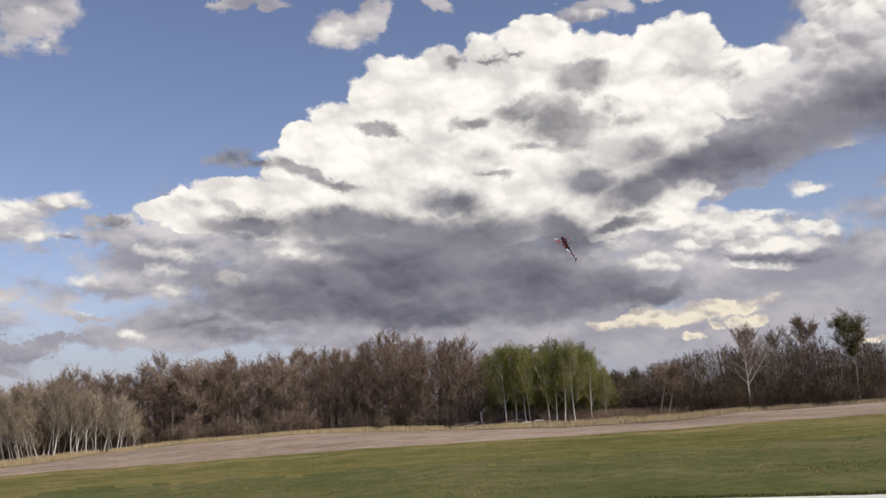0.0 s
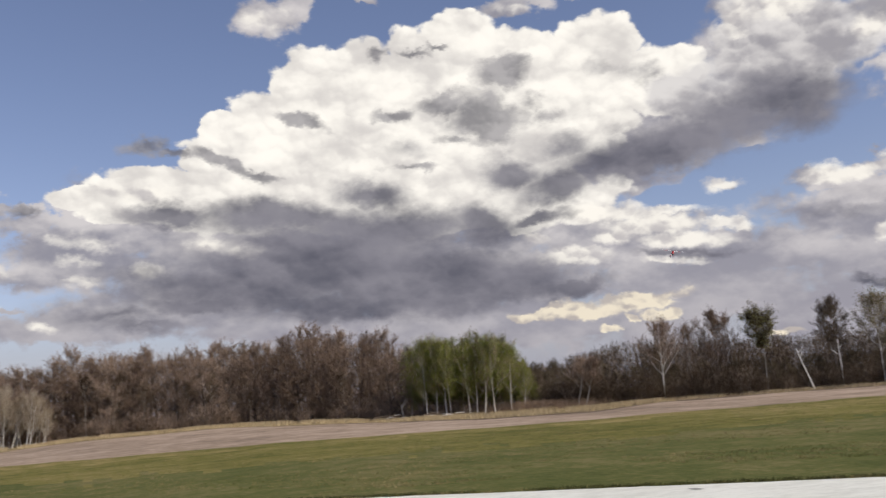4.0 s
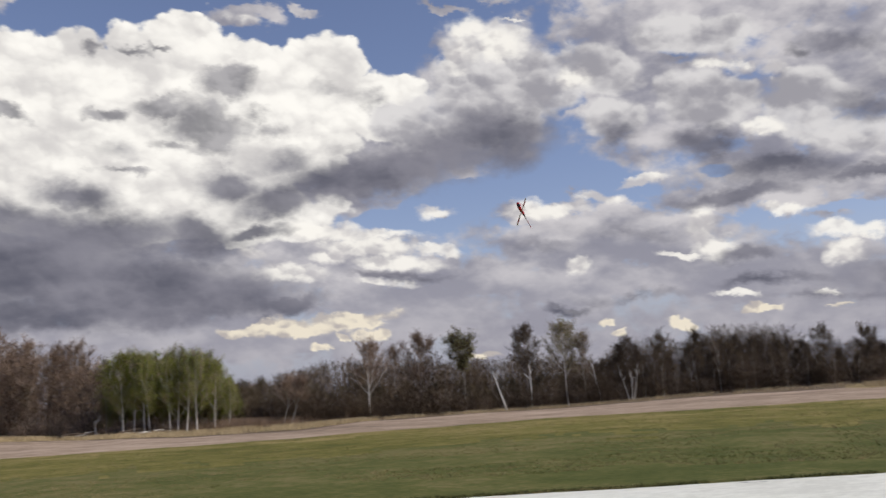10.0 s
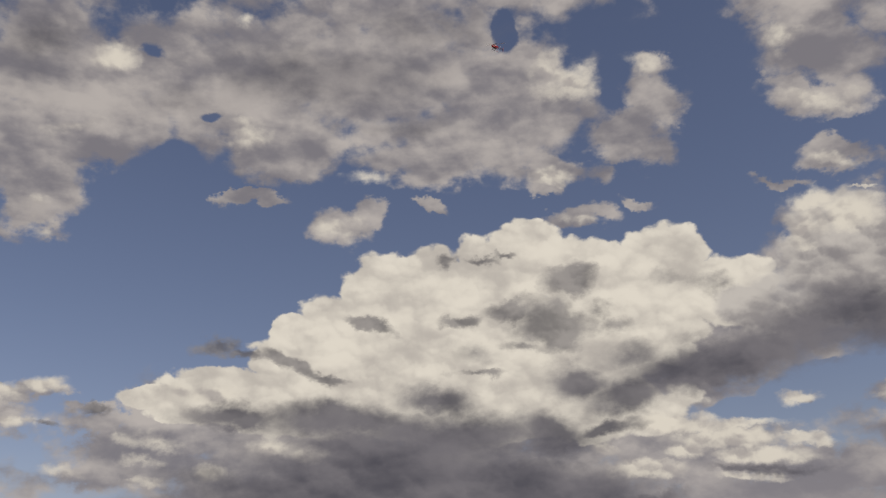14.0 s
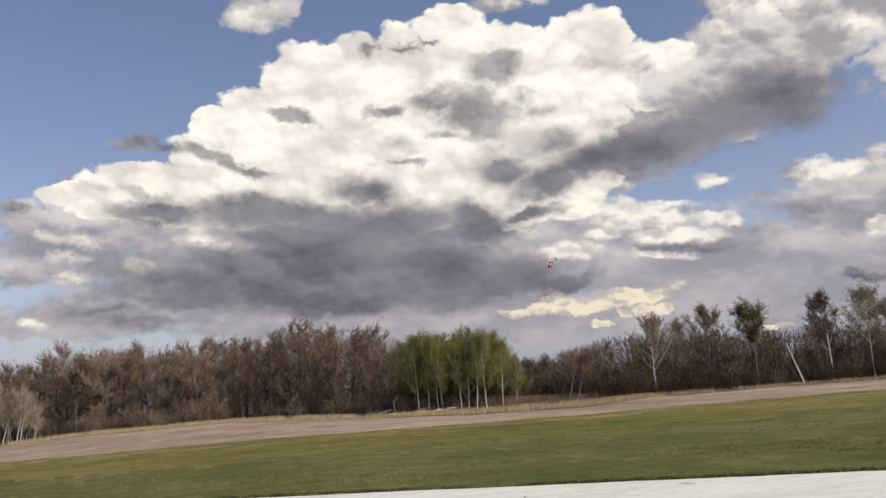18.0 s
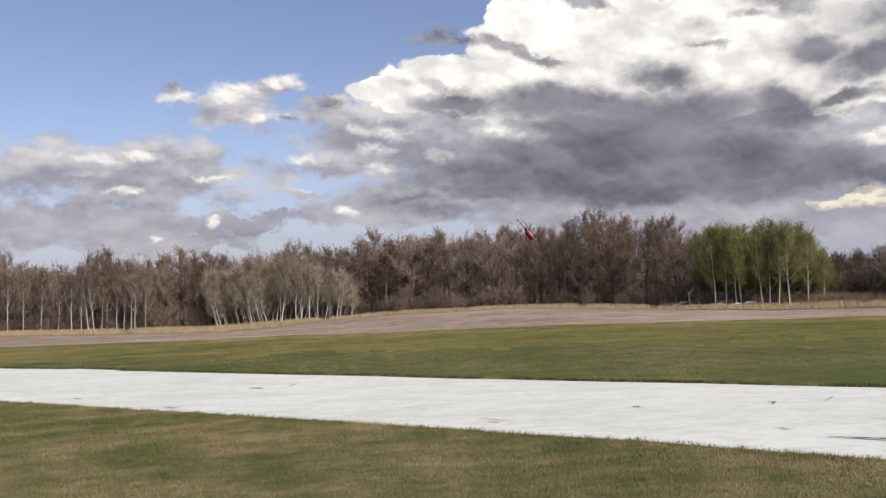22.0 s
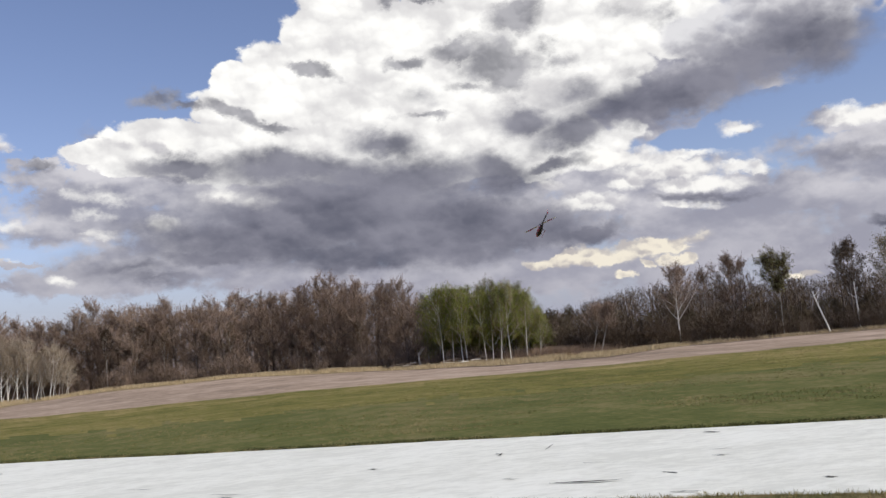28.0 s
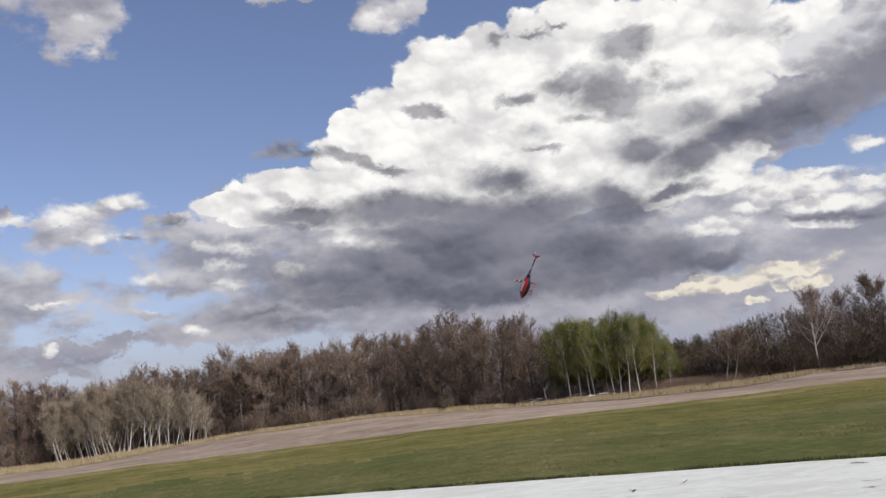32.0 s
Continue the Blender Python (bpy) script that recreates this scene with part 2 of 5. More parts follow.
SHADE_A = (
    (17.7, 13.3, 3.45, 1.45, -6, 1),
    (20.5, 12.4, 4.11, 1.44, 7, 1),
    (24.1, 13.4, 5.74, 1.69, 5, 1),
    (28.3, 14, 5.58, 1.9, 6, 1),
    (32.2, 14.7, 4.76, 1.84, 5, 1),
    (35.2, 15.1, 3.08, 2.03, -3, 1),
    (20.7, 14.4, 3.76, 1.37, -7, 0.6),
    (-3.6, 12.3, 4.62, 0.92, -2, 1),
    (2.9, 11.9, 7.88, 1.38, -3, 1),
    (8.8, 12.8, 3.4, 1.36, -4, 1),
    (9.7, 10.9, 9.23, 1.78, -4, 1),
    (15.7, 10.6, 4.49, 1.73, -6, 1),
    (1.1, 7.8, 11.33, 1.81, -4, 1),
    (7.8, 8, 10.85, 2.24, -4, 1),
    (13, 7.9, 8.28, 2.14, -5, 1),
    (17, 6.4, 5.87, 1.45, 0, 1),
)
SHADE_B = (
    (9.3, 5.7, 10.91, 1.02, -1, 1),
    (-0.6, 6.7, 7.33, 0.89, -4, 1),
    (5.2, 10.2, 6.68, 1.34, -4, 1),
    (26.8, 7.5, 3, 0.4, -7, 1),
    (21.2, 6.4, 4.11, 0.75, 2, 1),
    (18.9, 10.8, 3.1, 0.76, 8, 1),
    (11.5, 15.3, 2.05, 1.02, -4, 0.4),
    (47.1, 13.9, 3.19, 1.21, -6, 1),
    (51.4, 11.7, 4.59, 0.92, -7, 1),
    (42, 14.9, 2.05, 1.16, -5, 0.8),
    (61.7, 14.4, 5.23, 1.16, -2, 1),
    (59.3, 10.4, 5.14, 1.03, -9, 1),
    (48.2, 10.7, 5.03, 0.67, -2, 1),
    (54.8, 18.2, 3.47, 0.88, -10, 0.8),
    (48.5, 7.1, 2.68, 0.74, -6, 1),
    (49.4, 5.6, 4.32, 0.53, -6, 0.8),
)
SHADE_C = (
    (59.9, 7.6, 1.26, 0.36, -8, 1),
    (38, 4.9, 1.73, 0.31, -4, 0.8),
    (57.2, 5.5, 3.09, 1.05, -6, 0.8),
    (56.7, 14.5, 3.74, 1.25, -9, 0.8),
    (41.5, 9.5, 6.89, 0.9, -5, 0.5),
    (60.2, 4.5, 4.16, 0.89, -6, 0.6),
    (27.8, 7.6, 4.35, 0.47, -3, 0.8),
    (46.9, 18.5, 3, 0.87, -7, 0.5),
    (35.6, 15.7, 3.76, 2.05, -4, 1),
    (32.4, 14.5, 5.44, 1.36, 3, 1),
    (55.9, 10.6, 4.41, 0.63, -8, 1),
    (42.2, 5.2, 5.5, 0.48, -5, 0.5),
    (52.2, 4.2, 5.19, 0.45, -5, 0.5),
    (36.9, 8.8, 4.15, 0.62, -4, 0.5),
    (-22.9, 7.7, 5.03, 0.71, 0, 0.33),
    (-18.6, 7.4, 3.44, 0.44, 0, 0.275),
)
SHADE_D = (
    (-24.1, 6.3, 4.36, 0.47, 0, 0.33),
    (-17.4, 4.4, 8.24, 0.57, -1, 0.2475),
    (-5.3, 5.8, 6.18, 0.55, -2, 0.5),
    (-10.9, 12.3, 1.66, 0.4, 0, 0.44),
    (-7, 6.4, 4.09, 0.68, -2, 0.6),
    (-15.6, 12.4, 1.92, 0.26, 1, 0.275),
    (1.5, 32.3, 10.05, 2.34, 0, 0.55),
    (-8.4, 30.2, 5.06, 1.58, 5, 0.4),
    (9.3, 35.1, 6.74, 2.02, -4, 0.45),
    (-17.2, 32.9, 3.44, 2.29, 11, 0.5),
    (6.9, 29.5, 5.48, 1.03, -3, 0.35),
)
SHADE = SHADE_A + SHADE_B + SHADE_C + SHADE_D + SHADE_Z
PATCH_A = (
    (16.3, 16.9, 3.94, 1.78, -6, 1),
    (13.7, 17.8, 2.39, 1.09, -5, 1),
    (17.7, 19.5, 2.38, 1.36, -6, 1),
    (10.7, 17.5, 1.76, 0.68, -4, 1),
    (19.3, 17.7, 1.7, 1.16, -7, 0.6),
    (9.8, 21.4, 1.13, 0.73, -3, 1),
    (12.1, 21.1, 1.95, 0.4, -4, 1),
    (4.7, 17.5, 2.03, 0.59, -17, 1),
    (-4.7, 16.2, 1.81, 0.91, 0, 1),
    (-3, 15.8, 1.42, 0.46, 0, 1),
    (-0.2, 15.2, 2.53, 0.63, -24, 1),
    (1.9, 14.4, 1.94, 0.49, -15, 1),
    (11.4, 14.3, 2.53, 0.41, -4, 0.7),
)
PATCH_B = (
    (14.4, 15.8, 3.09, 0.62, -5, 0.6),
    (20.2, 16.7, 2.05, 0.82, -7, 0.5),
    (24.8, 19, 2.34, 0.87, -8, 0.5),
    (26.9, 18.4, 1.98, 0.99, -9, 0.5),
    (38.3, 4.7, 1.77, 0.29, -8, 0.7),
    (-4.9, 16.1, 1.55, 0.84, -1, 1),
    (-11.3, 12.5, 1.45, 0.46, 0, 1),
    (-14, 11.6, 1.3, 0.26, 0, 0.5),
    (18.1, 20, 1.8, 0.96, 3, 1),
    (13.7, 21.3, 1.01, 0.39, 5, 1),
    (15.6, 17.5, 3.21, 1.75, 3, 0.8),
    (52.8, 18.3, 1.15, 0.64, -9, 0.7),
)
PATCH = PATCH_A + PATCH_B
BASES = (
    (6.9, 9.5, 16.88, 4.39, -1, 0.9),
    (3.6, 11.4, 12.55, 2.31, -3, 0.7),
    (12.9, 7.2, 13.1, 3.45, 0, 0.9),
    (27, 14, 11.94, 2.65, 6, 0.9),
    (33.3, 15.3, 5.34, 2.83, -2, 0.8),
    (-0.6, 7.6, 12.12, 2.23, -4, 0.7),
    (60.5, 14.8, 8.88, 3.26, -6, 0.75),
    (58, 4.7, 11, 2.75, -6, 0.65),
    (49.7, 11.7, 8.63, 1.99, -7, 0.6),
    (45.8, 7, 8.83, 2.04, -5, 0.35),
    (60.8, 9.9, 5.93, 1.78, -9, 0.6),
    (-22.9, 7.7, 7.69, 1.48, 0, 0.35),
    (-21.4, 5.2, 9.07, 1.36, -1, 0.4),
    (-8.1, 6.6, 9.51, 2.04, -2, 0.5),
    (1.5, 32.6, 12.72, 3.68, 1, 0.5),
    (-17, 31.7, 5.75, 4.31, 11, 0.45),
)
GAPS_A = (
    (28.6, 22.1, 2.15, 2.44, -1, 1),
    (39.3, 17.5, 1.16, 0.89, -5, 1),
    (32.2, 12.2, 3.41, 1.02, 2, 1),
    (47.7, 12.1, 1.34, 0.4, -6, 1),
    (54.1, 9.2, 2.56, 0.35, -7, 1),
    (59, 8.7, 3.03, 0.36, -8, 1),
    (45.6, 19.4, 1.2, 0.33, -7, 1),
    (26.6, 11.2, 1.99, 0.53, 6, 1),
    (31.5, 12, 3.53, 1.03, 5, 1),
    (29, 10.8, 2.3, 0.59, -4, 1),
    (38.6, 17.2, 0.71, 0.89, -13, 1),
    (-9.9, 33.1, 1.24, 0.62, 7, 1),
    (14.8, 34.9, 0.87, 1.41, -7, 1),
    (-5.8, 29.9, 0.97, 0.36, 4, 1),
    (-8.2, 26.9, 1.93, 1.29, 25, 1),
    (21.7, 30.8, 0.46, 0.99, -10, 1),
)
GAPS = GAPS_A

SUN_AZ, SUN_EL = 132.0, 40.0


def make_world():
    world = bpy.data.worlds.new("sky")
    world.use_nodes = True
    scene.world = world
    nt = world.node_tree
    nt.nodes.clear()

    def node(kind, **values):
        n = nt.nodes.new(kind)
        for key, value in values.items():
            setattr(n, key, value)
        return n

    def put(socket, value):
        if isinstance(value, bpy.types.NodeSocket):
            nt.links.new(value, socket)
        else:
            socket.default_value = value

    def math_node(op, a, b=0.0, c=0.0, clamp=False):
        n = node("ShaderNodeMath", operation=op, use_clamp=clamp)
        put(n.inputs[0], a), put(n.inputs[1], b), put(n.inputs[2], c)
        return n.outputs[0]

    def vec(op, a, b):
        n = node("ShaderNodeVectorMath", operation=op)
        put(n.inputs[0], a)
        put(n.inputs["Scale" if op == "SCALE" else 1], b)
        return n.outputs[0]

    def fractal(where, scale, detail, rough, colour=False):
        n = node("ShaderNodeTexNoise")
        put(n.inputs["Vector"], where)
        n.inputs["Scale"].default_value, n.inputs["Detail"].default_value = scale, detail
        n.inputs["Roughness"].default_value = rough
        return n.outputs["Color" if colour else "Fac"]

    def smooth(x, low, high, to_low=0.0, to_high=1.0):
        n = node("ShaderNodeMapRange", interpolation_type="SMOOTHSTEP")
        put(n.inputs["Value"], x)
        for name, value in zip(("From Min", "From Max", "To Min", "To Max"), (low, high, to_low, to_high)):
            n.inputs[name].default_value = value
        return n.outputs["Result"]

    def mix(a, b, factor):
        n = node("ShaderNodeMix", data_type="RGBA")
        put(n.inputs["Factor"], factor)
        put(n.inputs["A"] if False else n.inputs[6], a)
        put(n.inputs[7], b)
        return n.outputs[2]

    where = node("ShaderNodeTexCoord").outputs["Generated"]
    split = node("ShaderNodeSeparateXYZ")
    put(split.inputs[0], where)
    az = math_node("MULTIPLY", math_node("ARCTAN2", split.outputs[0], split.outputs[1]), 57.2958)
    el = math_node("MULTIPLY", math_node("ARCSINE", split.outputs[2]), 57.2958)
    flat = node("ShaderNodeCombineXYZ")
    put(flat.inputs[0], az), put(flat.inputs[1], el)
    # cloud noise is stretched sideways, as clouds seen from below are
    squeezed = vec("MULTIPLY", where, (1.0, 1.0, 1.4))

    def shifted(scale, detail, rough, amount):
        colour = fractal(squeezed, scale, detail, rough, True)
        push = vec("MULTIPLY", vec("SUBTRACT", colour, (0.5, 0.5, 0.5)), (amount, amount, 0.0))
        return vec("ADD", flat.outputs[0], push)

    def field(masses, place):
        """The union of the masses: 1 in the middle of each, 0 at its rim."""
        total = 0.0
        for a, e, w, h, tilt, amount in masses:
            m = node("ShaderNodeMapping", vector_type="TEXTURE")
            put(m.inputs["Vector"], place)
            m.inputs["Location"].default_value = (a, e, 0)
            m.inputs["Rotation"].default_value = (0, 0, radians(tilt))
            m.inputs["Scale"].default_value = (w / math.cos(radians(e)), h, 1)
            g = node("ShaderNodeTexGradient", gradient_type="SPHERICAL")
            put(g.inputs[0], m.outputs[0])
            share = g.outputs["Fac"] if amount == 1 else math_node("MULTIPLY", g.outputs["Fac"], amount)
            total = math_node("MAXIMUM", total, share)
        return total

    crisp = shifted(18, 6, 0.58, 1.7)
    middle = shifted(14, 7, 0.62, 3.2)
    torn = shifted(24, 7, 0.64, 1.9)
    ragged = shifted(30, 7, 0.66, 2.2)
    loose = shifted(15, 7, 0.64, 4.6)
    grain = fractal(squeezed, 26, 7, 0.58)
    coarse = fractal(vec("MULTIPLY", where, (1.0, 1.0, 1.9)), 8, 6, 0.54)
    billow = fractal(squeezed, 17, 5, 0.55)

    wobble = vec("SCALE", vec("SUBTRACT", fractal(where, 30, 4, 0.6, True), (0.5, 0.5, 0.5)), 0.03)
    bent = vec("ADD", squeezed, wobble)

    def lobes(scale, amount, shift=(0, 0, 0)):
        v = node("ShaderNodeTexVoronoi", feature="SMOOTH_F1")
        put(v.inputs["Vector"], vec("ADD", bent, shift))
        v.inputs["Scale"].default_value, v.inputs["Smoothness"].default_value = scale, 0.25
        return math_node("MULTIPLY", math_node("SUBTRACT", 0.42, v.outputs["Distance"]), amount)

    def with_noise(total, n, amount):
        return math_node("ADD", total, math_node("MULTIPLY", math_node("SUBTRACT", n, 0.5), amount))

    def puffed(total, amount, noisy):
        """Billows and tatters at the rims of the masses, none in the clear sky between."""
        rough = with_noise(math_node("MULTIPLY", puffs, amount), grain, noisy)
        return math_node("MULTIPLY_ADD", smooth(total, 0.0, 0.14), rough, total)

    puffs = math_node("ADD", lobes(24, 0.75), lobes(60, 0.32))
    # how far each lobe faces up towards the sun
    lit = math_node("SUBTRACT", puffs, math_node("ADD", lobes(24, 0.75, (0.004, 0, 0.009)), lobes(60, 0.42, (0.002, 0, 0.004))))
    broad = math_node("SUBTRACT", lobes(11, 1.0), lobes(11, 1.0, (0.008, 0, 0.022)))
    heaps = smooth(puffed(field(HEAPS, crisp), 0.45, 0.25), 0.12, 0.22)
    tower_mass = field(TOWER, crisp)
    tower = smooth(puffed(tower_mass, 0.5, 0.35), 0.1, 0.34)
    glow = smooth(puffed(field(GLOW, torn), 0.55, 1.1), 0.02, 0.62)
    warm = smooth(puffed(field(WARM, torn), 0.5, 0.8), 0.0, 0.36)
    thin = math_node("SUBTRACT", field(VEIL, loose), field(GAPS, crisp))
    veil = smooth(puffed(thin, 0.5, 1.1), 0.0, 0.42)
    shade = smooth(puffed(field(SHADE, middle), 0.25, 0.6), 0.0, 0.75)
    bases = smooth(with_noise(field(BASES, loose), coarse, 0.3), 0.12, 0.9)
    patch = smooth(puffed(field(PATCH, ragged), 0.45, 1.0), 0.0, 0.62)
    # tops of the clouds catch the light, their undersides do not
    above = fractal(vec("MULTIPLY", vec("ADD", where, (0.0, 0.0, 0.016)), (1.0, 1.0, 1.9)), 8, 6, 0.54)
    relief = math_node("MULTIPLY_ADD", math_node("SUBTRACT", coarse, above), 2.8, math_node("MULTIPLY_ADD", coarse, 0.6, math_node("MULTIPLY_ADD", puffs, 0.25, 0.16)))
    relief = math_node("MULTIPLY_ADD", lit, 0.6, math_node("MULTIPLY_ADD", broad, 0.6, relief))

    sky = node("ShaderNodeTexSky", sky_type="NISHITA", sun_disc=False)
    sky.sun_elevation, sky.sun_rotation = radians(SUN_EL), radians(SUN_AZ)
    sky.altitude, sky.air_density, sky.dust_density, sky.ozone_density = 300, 1.0, 0.6, 2.0
    blue = vec("MULTIPLY", sky.outputs[0], (0.127, 0.108, 0.114))
    blue = mix(blue, (0.34, 0.355, 0.45, 1), smooth(el, 10.0, -1.0))
    veil_tone = mix((0.29, 0.285, 0.34, 1), (0.68, 0.65, 0.66, 1), smooth(relief, -0.05, 1.05))
    veil_tone = mix(veil_tone, (0.36, 0.35, 0.41, 1), math_node("MULTIPLY", smooth(el, 10.0, 4.0), 0.6))
    heap_tone = mix((0.70, 0.675, 0.66, 1), (1.05, 1.02, 0.96, 1), smooth(math_node("MULTIPLY_ADD", lit, 0.5, math_node("MULTIPLY_ADD", puffs, 0.4, billow)), 0.16, 0.7))
    colour = mix(blue, veil_tone, math_node("MULTIPLY", veil, 0.96))
    colour = mix(colour, heap_tone, heaps)
    tower_tone = mix((0.36, 0.35, 0.385, 1), (0.74, 0.72, 0.72, 1), smooth(math_node("MULTIPLY_ADD", tower_mass, -0.25, math_node("MULTIPLY_ADD", lit, 0.7, math_node("MULTIPLY_ADD", broad, 0.6, billow))), 0.15, 0.62))
    colour = mix(colour, tower_tone, math_node("MULTIPLY", tower, 0.95))
    dark_tone = mix((0.11, 0.112, 0.148, 1), (0.245, 0.24, 0.285, 1), smooth(math_node("MULTIPLY_ADD", lit, 0.3, math_node("MULTIPLY_ADD", broad, 0.4, coarse)), 0.28, 0.72))
    colour = mix(colour, dark_tone, math_node("MULTIPLY", bases, 0.93))
    colour = mix(colour, mix((0.58, 0.555, 0.565, 1), (1.0, 0.965, 0.90, 1), smooth(math_node("MULTIPLY_ADD", lit, 0.9, billow), 0.3, 0.6)), math_node("MULTIPLY", glow, 0.9))
    colour = mix(colour, dark_tone, math_node("MULTIPLY", shade, 0.92))
    colour = mix(colour, mix((0.17, 0.168, 0.195, 1), (0.36, 0.35, 0.375, 1), smooth(math_node("MULTIPLY_ADD", lit, 0.8, grain), 0.3, 0.7)), math_node("MULTIPLY", patch, 0.84))
    colour = mix(colour, mix((0.52, 0.47, 0.44, 1), (0.92, 0.83, 0.67, 1), smooth(math_node("MULTIPLY_ADD", lit, 1.6, grain), 0.3, 0.65)), math_node("MULTIPLY", warm, 0.9))
    back = node("ShaderNodeBackground")
    put(back.inputs["Color"], colour)
    back.inputs["Strength"].default_value = 1.0
    put(node("ShaderNodeOutputWorld").inputs["Surface"], back.outputs[0])


make_world()
sun = new("sun", bpy.data.lights.new("sun", "SUN"))
sun.data.energy, sun.data.angle, sun.data.color = 3.15, radians(0.6), (1.0, 0.93, 0.82)
a, e = radians(SUN_AZ), radians(SUN_EL)
sun.matrix_basis = look((60 * math.sin(a) * math.cos(e), 60 * math.cos(a) * math.cos(e), 60 * math.sin(e)), (0, 0, 0))


# ---- materials ----
def material(name, low, high, rough=0.8, scale=3.0, fine=60.0, bump=0.3, metal=0.0, distance=0.02, random_tint=0.0):
    m = bpy.data.materials.new(name)
    m.use_nodes = True
    nt = m.node_tree
    shader = nt.nodes["Principled BSDF"]
    shader.inputs["Roughness"].default_value, shader.inputs["Metallic"].default_value = rough, metal
    if rough > 0.6:
        shader.inputs["Specular IOR Level"].default_value = 0.15
    where = nt.nodes.new("ShaderNodeTexCoord").outputs["Object"]

    def fractal(s, detail):
        n = nt.nodes.new("ShaderNodeTexNoise")
        nt.links.new(where, n.inputs["Vector"])
        n.inputs["Scale"].default_value, n.inputs["Detail"].default_value = s, detail
        n.inputs["Roughness"].default_value = 0.62
        return n.outputs["Fac"]

    big, small = fractal(scale, 4), fractal(fine, 5)
    both = nt.nodes.new("ShaderNodeMath")
    both.operation = "MULTIPLY_ADD"
    both.inputs[1].default_value = 0.45
    nt.links.new(small, both.inputs[0])
    half = nt.nodes.new("ShaderNodeMath")
    half.operation = "MULTIPLY"
    half.inputs[1].default_value = 0.55
    nt.links.new(big, half.inputs[0])
    nt.links.new(half.outputs[0], both.inputs[2])
    factor = both.outputs[0]
    if random_tint:
        info = nt.nodes.new("ShaderNodeObjectInfo")
        shift = nt.nodes.new("ShaderNodeMath")
        shift.operation = "MULTIPLY_ADD"
        shift.inputs[1].default_value, shift.inputs[2].default_value = random_tint, -random_tint / 2
        nt.links.new(info.outputs["Random"], shift.inputs[0])
        add = nt.nodes.new("ShaderNodeMath")
        nt.links.new(factor, add.inputs[0])
        nt.links.new(shift.outputs[0], add.inputs[1])
        factor = add.outputs[0]
    ramp = nt.nodes.new("ShaderNodeValToRGB")
    ramp.color_ramp.elements[0].position, ramp.color_ramp.elements[1].position = 0.3, 0.7
    ramp.color_ramp.elements[0].color, ramp.color_ramp.elements[1].color = (*low, 1), (*high, 1)
    nt.links.new(factor, ramp.inputs[0])
    nt.links.new(ramp.outputs[0], shader.inputs["Base Color"])
    if bump:
        b = nt.nodes.new("ShaderNodeBump")
        b.inputs["Strength"].default_value, b.inputs["Distance"].default_value = bump, distance
        nt.links.new(small, b.inputs["Height"])
        nt.links.new(b.outputs[0], shader.inputs["Normal"])
    return m


def ground_material(name, tones, scales, stretch, bump, turned=-12):
    """Layers of noise, drawn out along the runway, over three tones."""
    m = bpy.data.materials.new(name)
    m.use_nodes = True
    nt = m.node_tree
    shader = nt.nodes["Principled BSDF"]
    shader.inputs["Roughness"].default_value, shader.inputs["Specular IOR Level"].default_value = 0.95, 0.12
    turn = nt.nodes.new("ShaderNodeMapping")
    turn.inputs["Rotation"].default_value = (0, 0, radians(turned))
    turn.inputs["Scale"].default_value = (1, stretch, 1)
    nt.links.new(nt.nodes.new("ShaderNodeTexCoord").outputs["Object"], turn.inputs["Vector"])
    total = None
    for scale, weight in scales:
        n = nt.nodes.new("ShaderNodeTexNoise")
        n.inputs["Scale"].default_value, n.inputs["Detail"].default_value, n.inputs["Roughness"].default_value = scale, 4, 0.65
        nt.links.new(turn.outputs[0], n.inputs["Vector"])
        spread = nt.nodes.new("ShaderNodeMapRange")
        spread.inputs["From Min"].default_value, spread.inputs["From Max"].default_value = 0.33, 0.67
        spread.inputs["To Max"].default_value = weight
        nt.links.new(n.outputs["Fac"], spread.inputs["Value"])
        if total is None:
            total = spread.outputs[0]
        else:
            add = nt.nodes.new("ShaderNodeMath")
            nt.links.new(total, add.inputs[0])
            nt.links.new(spread.outputs[0], add.inputs[1])
            total = add.outputs[0]
        last = n.outputs["Fac"]
    ramp = nt.nodes.new("ShaderNodeValToRGB")
    ramp.color_ramp.elements[0].color, ramp.color_ramp.elements[1].color = (*tones[0], 1), (*tones[2], 1)
    ramp.color_ramp.elements[0].position, ramp.color_ramp.elements[1].position = 0.3, 0.7
    middle = ramp.color_ramp.elements.new(0.5)
    middle.color = (*tones[1], 1)
    nt.links.new(total, ramp.inputs[0])
    nt.links.new(ramp.outputs[0], shader.inputs["Base Color"])
    b = nt.nodes.new("ShaderNodeBump")
    b.inputs["Strength"].default_value, b.inputs["Distance"].default_value = bump, 0.04
    nt.links.new(last, b.inputs["Height"])
    nt.links.new(b.outputs[0], shader.inputs["Normal"])
    return m


GRASS = ground_material("mown_grass", ((0.075, 0.09, 0.02), (0.12, 0.124, 0.034), (0.20, 0.17, 0.068)), ((0.05, 0.28), (0.3, 0.24), (1.3, 0.22), (6.0, 0.26)), 0.8, 0.9)
OLIVE_GRASS = ground_material("olive_mown_grass", ((0.10, 0.10, 0.02), (0.185, 0.165, 0.042), (0.28, 0.22, 0.085)), ((0.06, 0.3), (0.35, 0.26), (1.3, 0.2), (6.0, 0.24)), 0.8, 0.9)
DRY_GRASS = ground_material("dry_mown_grass", ((0.11, 0.115, 0.022), (0.215, 0.18, 0.055), (0.32, 0.245, 0.10)), ((0.12, 0.35), (0.6, 0.3), (2.5, 0.2), (7.0, 0.15)), 1.0, 0.7)
